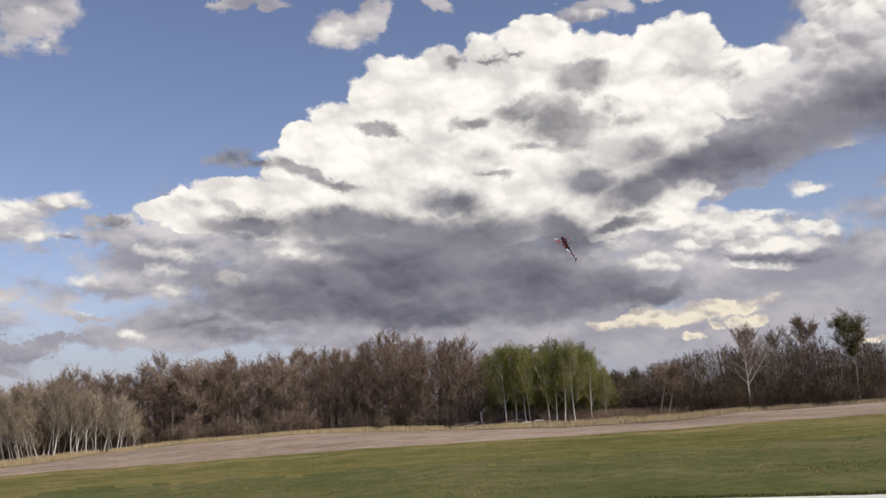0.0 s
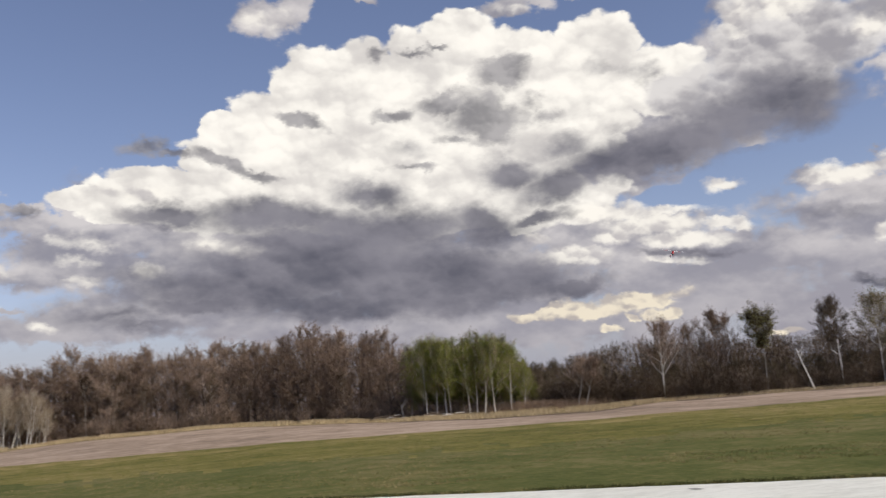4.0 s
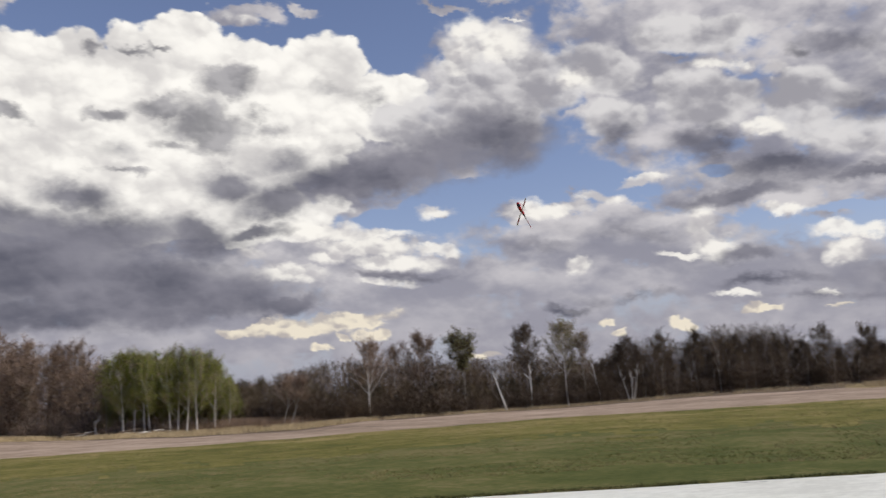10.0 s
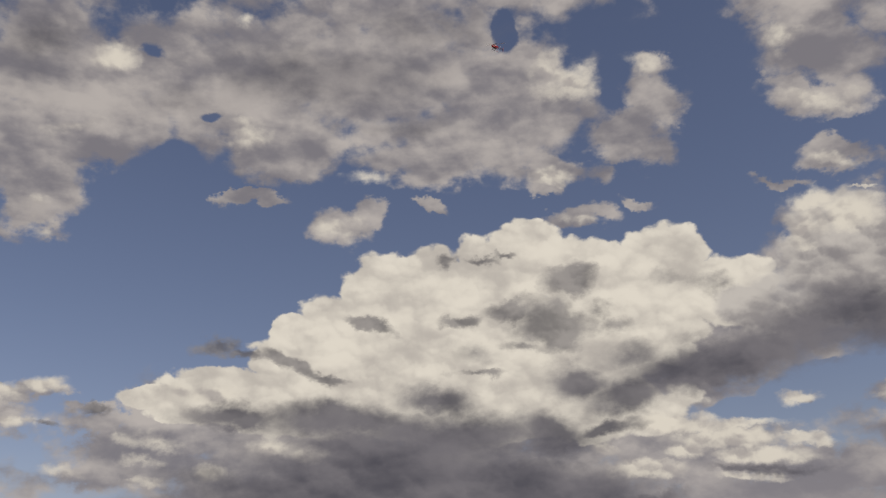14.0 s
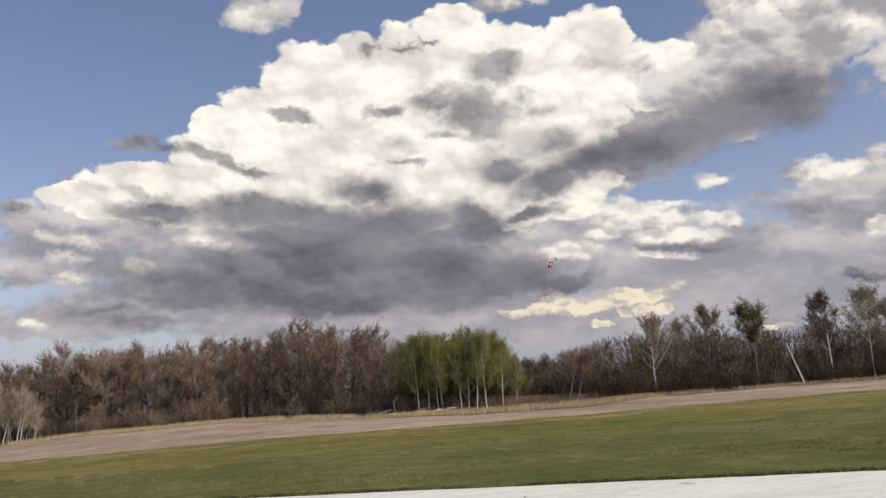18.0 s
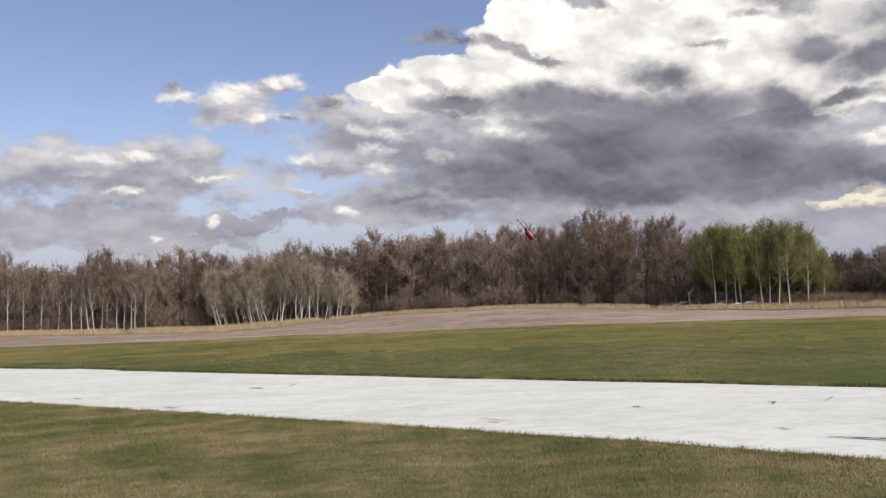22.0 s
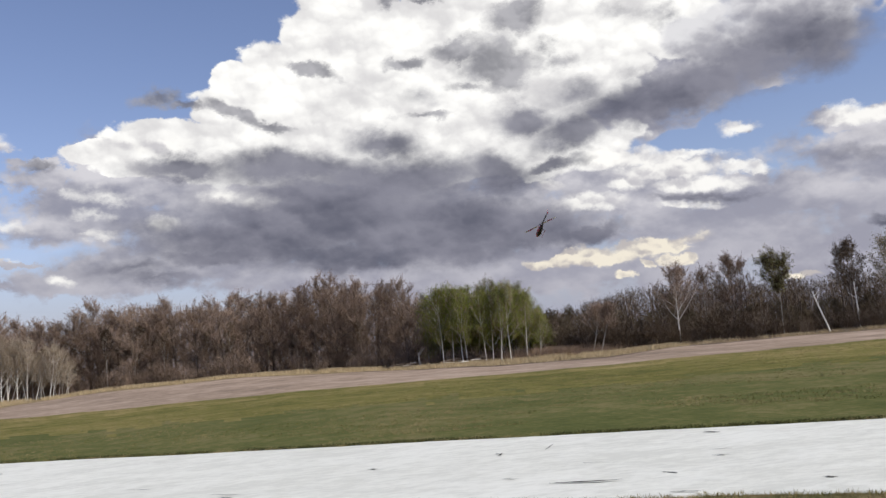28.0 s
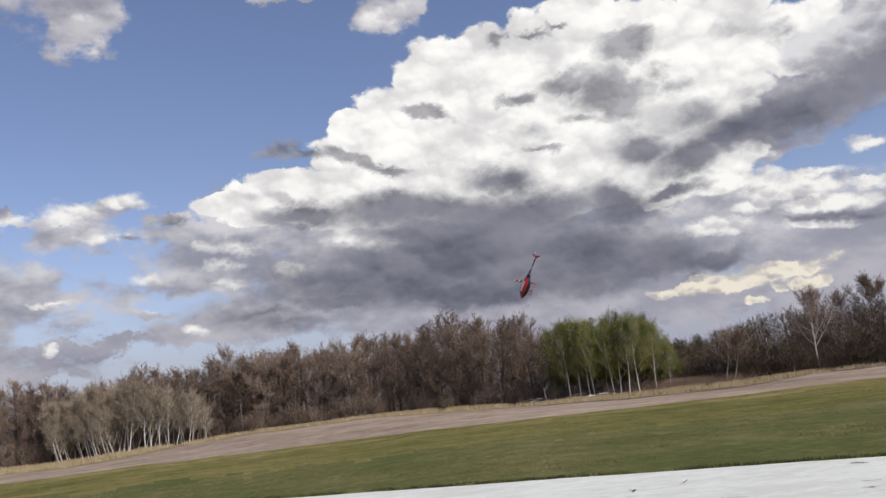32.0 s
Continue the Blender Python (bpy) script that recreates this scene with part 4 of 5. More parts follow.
def branching(seed, height, radius, crown_from, reach, limbs=12, subs=6, sprays=6, twigs=8, lean=(0, 0), spray=0.8, twig_len=0.5, thick=0.4, climb=0.3, blunt=2.0, leaves=0, leaf=0.068, wide_twig=0.012):
    """A tree that forks four times over: trunk, limbs, branches, sprays of twigs; leaves sit on the sprays."""
    rng = random.Random(seed)
    wood, wood_faces, fine, fine_faces, green, green_faces = [], [], [], [], [], []
    trunk = bough(rng, Vector((0, 0, -0.2)), Vector((lean[0], lean[1], 1)), height * 0.97 + 0.2, 10, 0.03, 0.06)
    tube(wood, wood_faces, trunk, [radius * (1.3 if i == 0 else 1) * (1 - 0.93 * (i / 10) ** 1.1) for i in range(11)], 7)

    def core(f):
        i = max(0, min(9, int(f * 10)))
        return trunk[i].lerp(trunk[i + 1], f * 10 - i)

    def width(f):
        x = (f - (1 + crown_from) / 2) / ((1 - crown_from) / 2)
        return reach * max(0.0, 1 - abs(x) ** blunt) ** 0.5

    branches = []
    for k in range(limbs):
        f = crown_from * 0.7 + (0.86 - crown_from * 0.7) * (k + rng.random()) / limbs
        high = min(0.97, f + climb * rng.uniform(0.55, 1.1))
        a = k * 2.4 + rng.uniform(-0.5, 0.5)
        out = Vector((math.cos(a), math.sin(a), 0)) * max(0.3, width(high)) * rng.uniform(0.7, 1.05)
        start, top = core(f), core(high)
        end = top + out
        bend = start + out * 0.55 + Vector((0, 0, (end.z - start.z) * rng.uniform(0.2, 0.45)))
        limb = curve(rng, start, bend, end, 6, 0.05)
        r = radius * thick * (1 - 0.55 * f)
        tube(wood, wood_faces, limb, [r * (1 - 0.8 * j / 6) for j in range(7)], 5)
        branches.append((limb, out.length + (end.z - start.z) * 0.5, r))
    branches.append((trunk[6:], height * 0.3, radius * 0.35))
    for limb, length, r in branches:
        n = len(limb) - 1
        for k in range(subs):
            u = 0.2 + 0.8 * (k + rng.random()) / subs
            j = min(n - 1, int(u * n))
            start = limb[j].lerp(limb[j + 1], u * n - j)
            ahead = (limb[j + 1] - limb[j]).normalized()
            way = ahead * 0.8 + Vector((rng.uniform(-1, 1), rng.uniform(-1, 1), rng.uniform(-0.25, 0.9)))
            branch = bough(rng, start, way, length * (0.62 - 0.3 * u) * rng.uniform(0.7, 1.2), 4, 0.07, 0.16)
            r2 = max(0.012, r * 0.42 * (1 - 0.5 * u))
            tube(wood, wood_faces, branch, [r2, r2 * 0.8, r2 * 0.6, r2 * 0.42, r2 * 0.25], 3)
            for i in range(sprays):
                v = (i + rng.random()) / sprays * 3.99
                p = branch[int(v)].lerp(branch[int(v) + 1], v % 1)
                way = (branch[int(v) + 1] - branch[int(v)]).normalized() * 0.7 + Vector((rng.uniform(-1, 1), rng.uniform(-1, 1), rng.uniform(-0.3, 1)))
                shoot = bough(rng, p, way, spray * rng.uniform(0.5, 1.3), 2, 0.06, 0.2)
                tube(fine, fine_faces, shoot, [0.016, 0.011, 0.005], 3)
                for _ in range(twigs):
                    q = shoot[0].lerp(shoot[2], rng.uniform(0.1, 1.0))
                    way = (shoot[2] - shoot[0]).normalized() * 0.6 + Vector((rng.uniform(-1, 1), rng.uniform(-1, 1), rng.uniform(-0.5, 1)))
                    side = way.cross(Vector((rng.uniform(-1, 1), rng.uniform(-1, 1), rng.uniform(-1, 1)))).normalized() * wide_twig * rng.uniform(0.6, 1.3)
                    m = len(fine)
                    fine += [q - side, q + side, q + way.normalized() * twig_len * rng.uniform(0.4, 1.3)]
                    fine_faces.append((m, m + 1, m + 2))
                for _ in range(leaves):
                    q = shoot[0].lerp(shoot[2], rng.uniform(0.2, 1.1)) + Vector((rng.gauss(0, 0.2), rng.gauss(0, 0.2), rng.gauss(0, 0.18)))
                    u2 = Vector((rng.uniform(-1, 1), rng.uniform(-1, 1), rng.uniform(-1, 1))).normalized()
                    v2 = u2.orthogonal().normalized() * leaf * rng.uniform(0.6, 1.3) * 0.8
                    u2 = u2 * leaf * rng.uniform(0.7, 1.3)
                    m = len(green)
                    green += [q - u2, q + v2, q + u2, q - v2]
                    green_faces.append((m, m + 1, m + 2, m + 3))
    return (wood, wood_faces), (fine, fine_faces), (green, green_faces)


def tree(name, label, bark, twig_mat, leaf_mat=None, grower=branching, **shape):
    root = new(name)
    wood, fine, green = grower(**shape)
    mesh_object("trunk", *wood, bark, root, smooth=True)
    if fine[1]:
        mesh_object("crown", *fine, twig_mat, root)
    if green[1]:
        mesh_object("foliage", *green, leaf_mat, root)
    return tagged(root, label, "tree")


def at(az, d, turn=0.0, scale=1.0, wide=None):
    wide = scale if wide is None else wide
    return Matrix.Translation(polar(az, d, -0.03)) @ Matrix.Rotation(radians(turn), 4, "Z") @ Matrix.Diagonal((wide, wide, scale, 1))


rng = random.Random(5)
BROWN_LABEL = "bare grey-brown deciduous tree at the woods' edge"
SHADED_LABEL = "bare brown tree with cloud shade painted into its twigs"
OAKS = [tree("bare_tree", BROWN_LABEL, BARK, TWIG, seed=10 + k, height=10, radius=0.17 + 0.015 * k, crown_from=0.06 + 0.05 * (k % 3), reach=3.0 + 0.3 * (k % 3), limbs=17, subs=6, sprays=6, twigs=13, climb=0.2, blunt=1.9, wide_twig=0.015, spray=0.9) for k in range(6)]
THIN = [tree("bare_tree", SHADED_LABEL, BARK, SHADED_TWIG, seed=30 + k, height=10, radius=0.11, crown_from=0.2, reach=2.0, limbs=15, subs=6, sprays=6, climb=0.26, thick=0.34, twigs=11, blunt=2.0, wide_twig=0.014) for k in range(5)]
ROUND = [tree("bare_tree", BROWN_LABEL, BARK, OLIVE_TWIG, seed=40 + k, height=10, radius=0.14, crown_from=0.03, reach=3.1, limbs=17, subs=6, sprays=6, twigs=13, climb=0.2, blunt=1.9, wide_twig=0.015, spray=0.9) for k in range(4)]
PALE = [tree("birch_tree", "pale bare birch with a white trunk beside soil", BIRCH, PALE_TWIG, seed=50 + k, height=8, radius=0.075, crown_from=0.3, reach=1.5, limbs=12, subs=5, climb=0.36, thick=0.36, lean=(0.13 * (k - 1.2), 0.05), twigs=6) for k in range(4)]
FAN = [tree("birch_tree", "pale birch leaning outwards from a dense clump", BIRCH, PALE_TWIG, seed=150 + k, height=8, radius=0.06, crown_from=0.18, reach=1.6, limbs=13, subs=5, climb=0.42, thick=0.36, lean=(-0.2 - 0.12 * k, 0.05), twigs=8) for k in range(3)]
STEM = [tree("birch_tree", "tall white-trunked birch with thin grey-brown crown", BIRCH, TWIG, seed=160 + k, height=9, radius=0.07, crown_from=0.42, reach=1.4, limbs=10, subs=5, climb=0.36, thick=0.36, lean=(0.06 * (k - 1), 0.0), twigs=6) for k in range(3)]
ASH = [tree("slender_tree", "slender bare tree with a pale grey trunk", GREY_BARK, SHADED_TWIG, seed=56 + k, height=10, radius=0.055, crown_from=0.45, reach=1.4, limbs=10, subs=5, climb=0.4, thick=0.36, lean=(0.05 * (k - 1), 0), twigs=6) for k in range(3)]
GREEN = [tree("aspen_tree", "white-trunked aspen with fresh light green leaves", BIRCH, TWIG, LEAF, seed=60 + k, height=10, radius=0.08, crown_from=(0.2, 0.32, 0.26, 0.36)[k], reach=1.9, limbs=15, subs=6, sprays=5, climb=0.26, thick=0.34, lean=(0.06 * (k - 1.5), 0), twigs=3, leaves=8, leaf=0.066, blunt=1.7) for k in range(4)]
LUSH = [tree("aspen_tree", "young aspen with dense fresh green leaves", GREY_BARK, TWIG, LEAF, seed=65 + k, height=10, radius=0.07, crown_from=0.1, reach=2.2, limbs=18, subs=6, sprays=5, climb=0.22, thick=0.34, lean=(0.06 * (k - 1), 0), twigs=3, leaves=8, leaf=0.066, blunt=1.7) for k in range(3)]
SHRUB = [tree("shrub", "leafless brown brush along the wood's edge", BARK, TWIG, grower=grow, seed=70 + k, height=2.2, radius=0.03, crown_from=0.12, limbs=9, reach=1.3, twigs=1100, twig_len=0.55, upward=1.3, stems=3) for k in range(3)]
BRUSH = [tree("shrub", "leafless brush with painted-in shade along the wood's edge", BARK, SHADED_TWIG, grower=grow, seed=75 + k, height=2.2, radius=0.03, crown_from=0.12, limbs=9, reach=1.3, twigs=1100, twig_len=0.55, upward=1.3, stems=3) for k in range(3)]

# the skyline of the woods: azimuth and elevation
TOPS = ((-40, 3.9), (-30, 3.8), (-28.5, 3.6), (-26.5, 3.0), (-25.3, 3.8), (-23.6, 4.0), (-22.2, 3.4), (-21, 3.8), (-18.5, 3.9), (-17.6, 3.5), (-16, 3.9), (-13.4, 4.0), (-11, 3.75), (-9.5, 4.2), (-8, 4.7), (-4.6, 4.65), (-2, 4.3), (0.5, 4.6), (2.5, 4.3), (4.4, 5.1), (6.3, 4.55), (9, 4.35), (10.2, 3.9), (10.8, 3.0), (17.5, 1.9), (18.4, 1.95), (20, 2.3), (23, 2.95), (25, 3.0), (27.3, 2.85), (30, 2.75), (32.3, 2.45), (33.7, 2.7), (36.1, 2.55), (39.5, 1.8), (40.3, 2.6), (42, 3.1), (44, 3.05), (45.5, 3.4), (48.2, 3.5), (50.5, 3.0), (51.4, 2.05), (53.3, 1.95), (55, 1.8), (58, 1.7), (59.6, 2.0), (61.4, 2.15), (63.3, 2.4), (70, 2.9))


def tall_at(az, d):
    return d * math.tan(radians(lerp(az, TOPS))) + EYE - rise(az, d)


placed = set()


def plant(kinds, az, d, height, native, turn=None, wide=None, group="trees of the woods"):
    ob = rng.choice(kinds)
    m = at(az, d, rng.uniform(0, 360) if turn is None else turn, height / native, wide)
    if ob.name in placed:
        made = copy_thing(ob, m)
    else:
        ob.matrix_basis = m
        placed.add(ob.name)
        made = ob
    tagged(made, group=group)
    return made


def woods(kinds, az0, az1, depth0, depth1, spacing, low=0.85, high=1.03):
    az = az0
    while az < az1:
        d = wood_edge(az) + rng.uniform(depth0, depth1)
        h = tall_at(az, d) * rng.uniform(low, high)
        plant(kinds, az, d, max(3.0, h), 10, wide=max(0.6, min(1.15, h / 10)) * rng.uniform(0.85, 1.1))
        az += math.degrees(spacing / d) * rng.uniform(0.7, 1.3)


woods(OAKS, -38, 10.3, 0.5, 3, 2.6, 0.8, 0.97)
woods(OAKS, -38, 10.4, 4, 9, 2.2, 0.95, 1.03)
# from here rightwards the cloud shade is in the twig colour, not cast
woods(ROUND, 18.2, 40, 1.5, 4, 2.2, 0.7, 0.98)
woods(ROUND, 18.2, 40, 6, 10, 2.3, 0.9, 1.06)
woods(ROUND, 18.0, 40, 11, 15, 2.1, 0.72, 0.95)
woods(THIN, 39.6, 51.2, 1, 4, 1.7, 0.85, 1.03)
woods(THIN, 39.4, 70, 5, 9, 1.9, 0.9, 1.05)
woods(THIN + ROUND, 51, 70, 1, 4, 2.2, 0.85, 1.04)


def deep_woods(name, label, az0, az1, near, far, stems, twigs, bark, twig_mat, low, high):
    """The mass of trees further in, seen only through the front rows."""
    r = random.Random(21)
    wood, wood_faces, fine, fine_faces = [], [], [], []
    for _ in range(stems):
        az = r.uniform(az0, az1)
        d = wood_edge(az) + r.uniform(near, far)
        p = polar(az, d, -0.1)
        h = tall_at(az, d) * r.uniform(low, high)
        top = p + Vector((r.uniform(-0.6, 0.6), r.uniform(-0.6, 0.6), h))
        mid = p.lerp(top, 0.5) + Vector((r.uniform(-0.3, 0.3), r.uniform(-0.3, 0.3), 0))
        tube(wood, wood_faces, [p, mid, top], [0.13, 0.09, 0.02], 4)
        for _ in range(twigs):
            f = r.random() ** 1.35
            reach = 0.5 + 2.0 * math.sin(math.pi * (0.15 + 0.8 * f)) * r.random()
            a = r.uniform(0, math.tau)
            q = p.lerp(top, 0.02 + 0.95 * f) + Vector((math.cos(a), math.sin(a), 0)) * reach
            way = Vector((math.cos(a) * 0.5 + r.uniform(-0.5, 0.5), math.sin(a) * 0.5 + r.uniform(-0.5, 0.5), r.uniform(-0.1, 1.0)))
            side = way.cross(Vector((r.uniform(-1, 1), r.uniform(-1, 1), r.uniform(-1, 1)))).normalized() * r.uniform(0.015, 0.035)
            n = len(fine)
            fine += [q - side, q + side, q + way * r.uniform(0.5, 1.2)]
            fine_faces.append((n, n + 1, n + 2))
    ob = mesh_object(name, wood + fine, wood_faces + [tuple(i + len(wood) for i in f) for f in fine_faces], [bark, twig_mat])
    ob.data.polygons.foreach_set("material_index", [0] * len(wood_faces) + [1] * len(fine_faces))
    return tagged(ob, label, "woods", kind="stuff")


deep_woods("deep_woods", "dense bare brown woods behind the front trees", -40, 18.5, 7, 50, 620, 420, BARK, TWIG, 0.7, 0.96)
# cloud shade over this half is painted by its darker twigs
deep_woods("deep_woods", "dense bare woods with cloud shade painted into the twigs", 16, 72, 8, 50, 640, 440, BARK, SHADED_TWIG, 0.7, 0.96)

# pale birches before the woods: a fan-shaped clump and a row of tall stems
CLUMP = ((-18.6, 4.6), (-18, 6.0), (-16.8, 7.8), (-14.5, 8.7), (-12.6, 8.2), (-11, 5.6), (-10.2, 4.2))
for az in np.arange(-18.5, -10.2, 0.2):
    plant(FAN if az < -15.4 else PALE, az + rng.uniform(-0.15, 0.15), wood_edge(az) - rng.uniform(0.3, 3), rng.uniform(0.75, 1.0) * lerp(az, CLUMP) * (1.3 if az < -15.4 else 1), 8, group="pale birches", turn=rng.uniform(-30, 30) - az)
for az in (-16.4, -15.9, -14.7, -13.8, -13.5, -13.0, -12.5, -12.1, -11.4):
    plant(FAN[:2] if az < -15 else PALE, az, wood_edge(az) - rng.uniform(3, 4.5), rng.uniform(0.92, 1.04) * lerp(az, CLUMP), 8, group="pale birches", turn=rng.uniform(-15, 15) - az)
for az in (-29.8, -29.0, -28.1, -27.2, -26.5, -26.0, -25.6, -25.3, -24.9, -24.6, -24.1, -23.7, -23.3, -23.1, -22.5):
    plant(STEM, az, wood_edge(az) - rng.uniform(0.5, 2.5), rng.uniform(7.4, 8.8), 9, group="pale birches", turn=rng.uniform(-40, 40) - az)
for az in (-8.3, -6.9, -5.2, -3.1, -1.4, 0.8, 2.9, 6.4):
    plant(ASH, az, wood_edge(az) + rng.uniform(-0.5, 1), tall_at(az, wood_edge(az)) * rng.uniform(0.6, 0.8), 10, group="slender trees")
for az in (41.9, 42.6, 43.2, 43.9, 44.6, 45.2, 45.9, 46.3, 47.1, 47.8, 48.4, 49.2, 50.0, 51.2, 52.3, 36.6, 30.2, 53.6, 55.8, 57.9, 61.0):
    plant(ASH, az + rng.uniform(-0.2, 0.2), wood_edge(az) + rng.uniform(-0.5, 1.0), tall_at(az, wood_edge(az)) * rng.uniform(0.75, 1.0), 10, group="slender trees")
# fresh green aspens: white stems in front, the mass of the crown behind
CREST = ((10.3, 7.2), (11.2, 8.8), (12.3, 9.6), (13.7, 10.4), (15.3, 10.3), (16.1, 9.6), (16.7, 8.8), (17.2, 7.4), (17.6, 5.6), (17.9, 4.4))
for az in (11.3, 11.9, 12.5, 12.75, 13.9, 14.3, 14.8, 15.4, 16.4, 17.2):
    plant(GREEN, az, wood_edge(az) - rng.uniform(1.5, 4), lerp(az, CREST) * rng.uniform(0.84, 1.0), 10, group="green aspens")
for i in range(40):
    az = 10.4 + 7.5 * (i + rng.uniform(-0.4, 0.4)) / 39
    plant(LUSH, az, wood_edge(az) + (0, 2.5, 1, 5)[i % 4] + rng.uniform(-1, 1), lerp(az, CREST) * rng.uniform(0.75, 1.03), 10, group="green aspens")


def single(name, label, bark, twig_mat, leaf_mat, az, near=-1.0, grower=branching, **shape):
    ob = tree(name, label, bark, twig_mat, leaf_mat, grower, **shape)
    ob.matrix_basis = at(az, wood_edge(az) - near, -az)
    return ob


BROKEN = dict(crown_from=0.5, limbs=0, reach=1, twigs=0, broken=True, grower=grow)
single("birch_tree", "bare white birch forking into a wide crown", BIRCH, TWIG, None, 25.5, seed=81, height=8.3, radius=0.10, crown_from=0.42, reach=2.4, limbs=12, climb=0.36, thick=0.5, twigs=11, wide_twig=0.015)
single("bare_tree", "tall grey bare tree with a broad rounded crown", BARK, TWIG, None, 28.6, near=-3, seed=88, height=9.2, radius=0.13, crown_from=0.4, reach=2.1, limbs=16, climb=0.28, twigs=12, wide_twig=0.015)
single("bare_tree", "bare grey tree with a thin open crown", GREY_BARK, TWIG, None, 27.2, near=-3, seed=98, height=8.0, radius=0.07, crown_from=0.5, reach=1.2, limbs=10, climb=0.36, twigs=4)
single("aspen_tree", "slender tree with a round pale green crown", GREY_BARK, SHADED_TWIG, BUD, 31.3, seed=82, height=9.4, radius=0.06, crown_from=0.66, reach=1.7, limbs=16, subs=6, climb=0.14, thick=0.4, twigs=9, leaves=8)
single("broken_birch", "leaning broken white birch trunk without a crown", BIRCH, PALE_TWIG, None, 33.75, near=0.9, seed=83, height=4.7, radius=0.095, lean=(-0.28, 0), **BROKEN)
single("broken_birch", "upright broken white birch stem with one stub", BIRCH, PALE_TWIG, None, 35.3, seed=90, height=5.2, radius=0.11, lean=(0.02, 0), **BROKEN)
single("bare_tree", "tall bare tree with a ragged crown of shade-darkened twigs", BARK, SHADED_TWIG, None, 35.1, near=-2, seed=84, height=9.8, radius=0.12, crown_from=0.45, reach=1.9, limbs=16, climb=0.3, twigs=11, wide_twig=0.014)
single("birch_tree", "tall birch with a pale silvery budding crown", BIRCH, PALE_TWIG, BUD, 37.45, seed=85, height=9.9, radius=0.085, crown_from=0.52, reach=2.2, limbs=16, climb=0.26, thick=0.36, lean=(-0.04, 0), twigs=7, leaves=5)
single("bare_tree", "bare tree with a few pale buds", GREY_BARK, TWIG, BUD, 38.5, near=-1, seed=93, height=8.4, radius=0.07, crown_from=0.5, reach=1.5, limbs=11, climb=0.34, twigs=4, leaves=1)
single("broken_birch", "broken white birch stem with short stubs", BIRCH, PALE_TWIG, None, 39.45, seed=86, height=4.7, radius=0.09, lean=(-0.12, 0), **BROKEN)
single("birch_tree", "clump birch with several white stems on soil's edge", BIRCH, SHADED_TWIG, None, 41.2, near=1.2, grower=grow, seed=87, height=4.7, radius=0.075, crown_from=0.6, limbs=4, reach=0.8, twigs=260, upward=1.5, stems=4, slim=0.35)
for az in (20.3, 20.75):
    single("slender_tree", "thin pale birch leaning before dark woods", GREY_BARK, TWIG, None, az, near=2.0, seed=int(az * 100), height=5.2, radius=0.06, crown_from=0.5, reach=1.2, limbs=9, climb=0.36, twigs=5, lean=(0.3, 0))
single("tree_stump", "short broken grey stump beside the aspens", GREY_BARK, PALE_TWIG, None, 9.9, seed=94, height=1.7, radius=0.13, lean=(-0.06, 0), near=3.0, **BROKEN)
for az, top in ((52.4, 2.65), (54.5, 2.4), (56.7, 2.15)):
    d = wood_edge(az) + 6
    single("bare_tree", "bare tree with a small shade-darkened crown above the woods", BARK, SHADED_TWIG, None, az, near=-6, seed=int(az * 10), height=d * math.tan(radians(top)) + EYE - rise(az, d), radius=0.08, crown_from=0.62, reach=1.5, limbs=11, climb=0.24, twigs=7)

# brush and undergrowth
for az in np.arange(-36, 68, 0.42):
    if 10 < az < 18:
        plant(SHRUB, az, wood_edge(az) + rng.uniform(-2.5, 1.0), rng.uniform(0.7, 1.5), 2.2, group="brush")
    else:
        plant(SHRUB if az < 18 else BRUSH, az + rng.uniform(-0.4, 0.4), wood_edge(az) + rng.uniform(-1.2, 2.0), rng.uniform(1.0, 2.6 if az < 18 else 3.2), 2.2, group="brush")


def brush_pile(az, d, length, count, seed):
    r = random.Random(seed)
    root = tagged(new("brush_pile"), "heap of fallen grey branches before the aspens", "branches")
    for _ in range(count):
        a = r.uniform(-0.5, 0.5)
        p = Vector((r.uniform(-0.5, 0.5) * length, r.uniform(-0.6, 0.6), r.uniform(0.04, 0.5)))
        way = Vector((math.cos(a), math.sin(a), r.uniform(-0.12, 0.25)))
        l = r.uniform(0.8, 2.2)
        verts, faces = [], []
        tube(verts, faces, [p - way * l / 2, p + Vector((0, 0, 0.05)), p + way * l / 2], [0.06, 0.05, 0.02], 5)
        mesh_object("branch", verts, faces, BIRCH if r.random() < 0.4 else BARK, root, smooth=True)
    root.matrix_basis = Matrix.Translation(polar(az, d)) @ Matrix.Rotation(radians(-az), 4, "Z")


brush_pile(9.0, wood_edge(9.0) - 4.5, 2.4, 9, 3)
brush_pile(12.6, wood_edge(12.6) - 4.5, 4.5, 20, 4)


# ---- dry grass at the edge of the woods, and the mown grass near by ----
def tufts(name, label, mat, spots, height, width, count):
    r = random.Random(9)
    verts, faces = [], []
    for p in spots:
        for _ in range(count):
            q = p + Vector((r.gauss(0, 1), r.gauss(0, 1), 0)) * height * 0.8
            a = r.uniform(0, math.tau)
            side = Vector((math.cos(a), math.sin(a), 0)) * width * r.uniform(0.6, 1.3)
            tip = q + Vector((r.uniform(-0.5, 0.5), r.uniform(-0.5, 0.5), r.uniform(0.5, 1.1))) * height
            n = len(verts)
            verts += [q - side, q + side, tip]
            faces.append((n, n + 1, n + 2))
    return tagged(mesh_object(name, verts, faces, mat), label, "grass", kind="stuff")


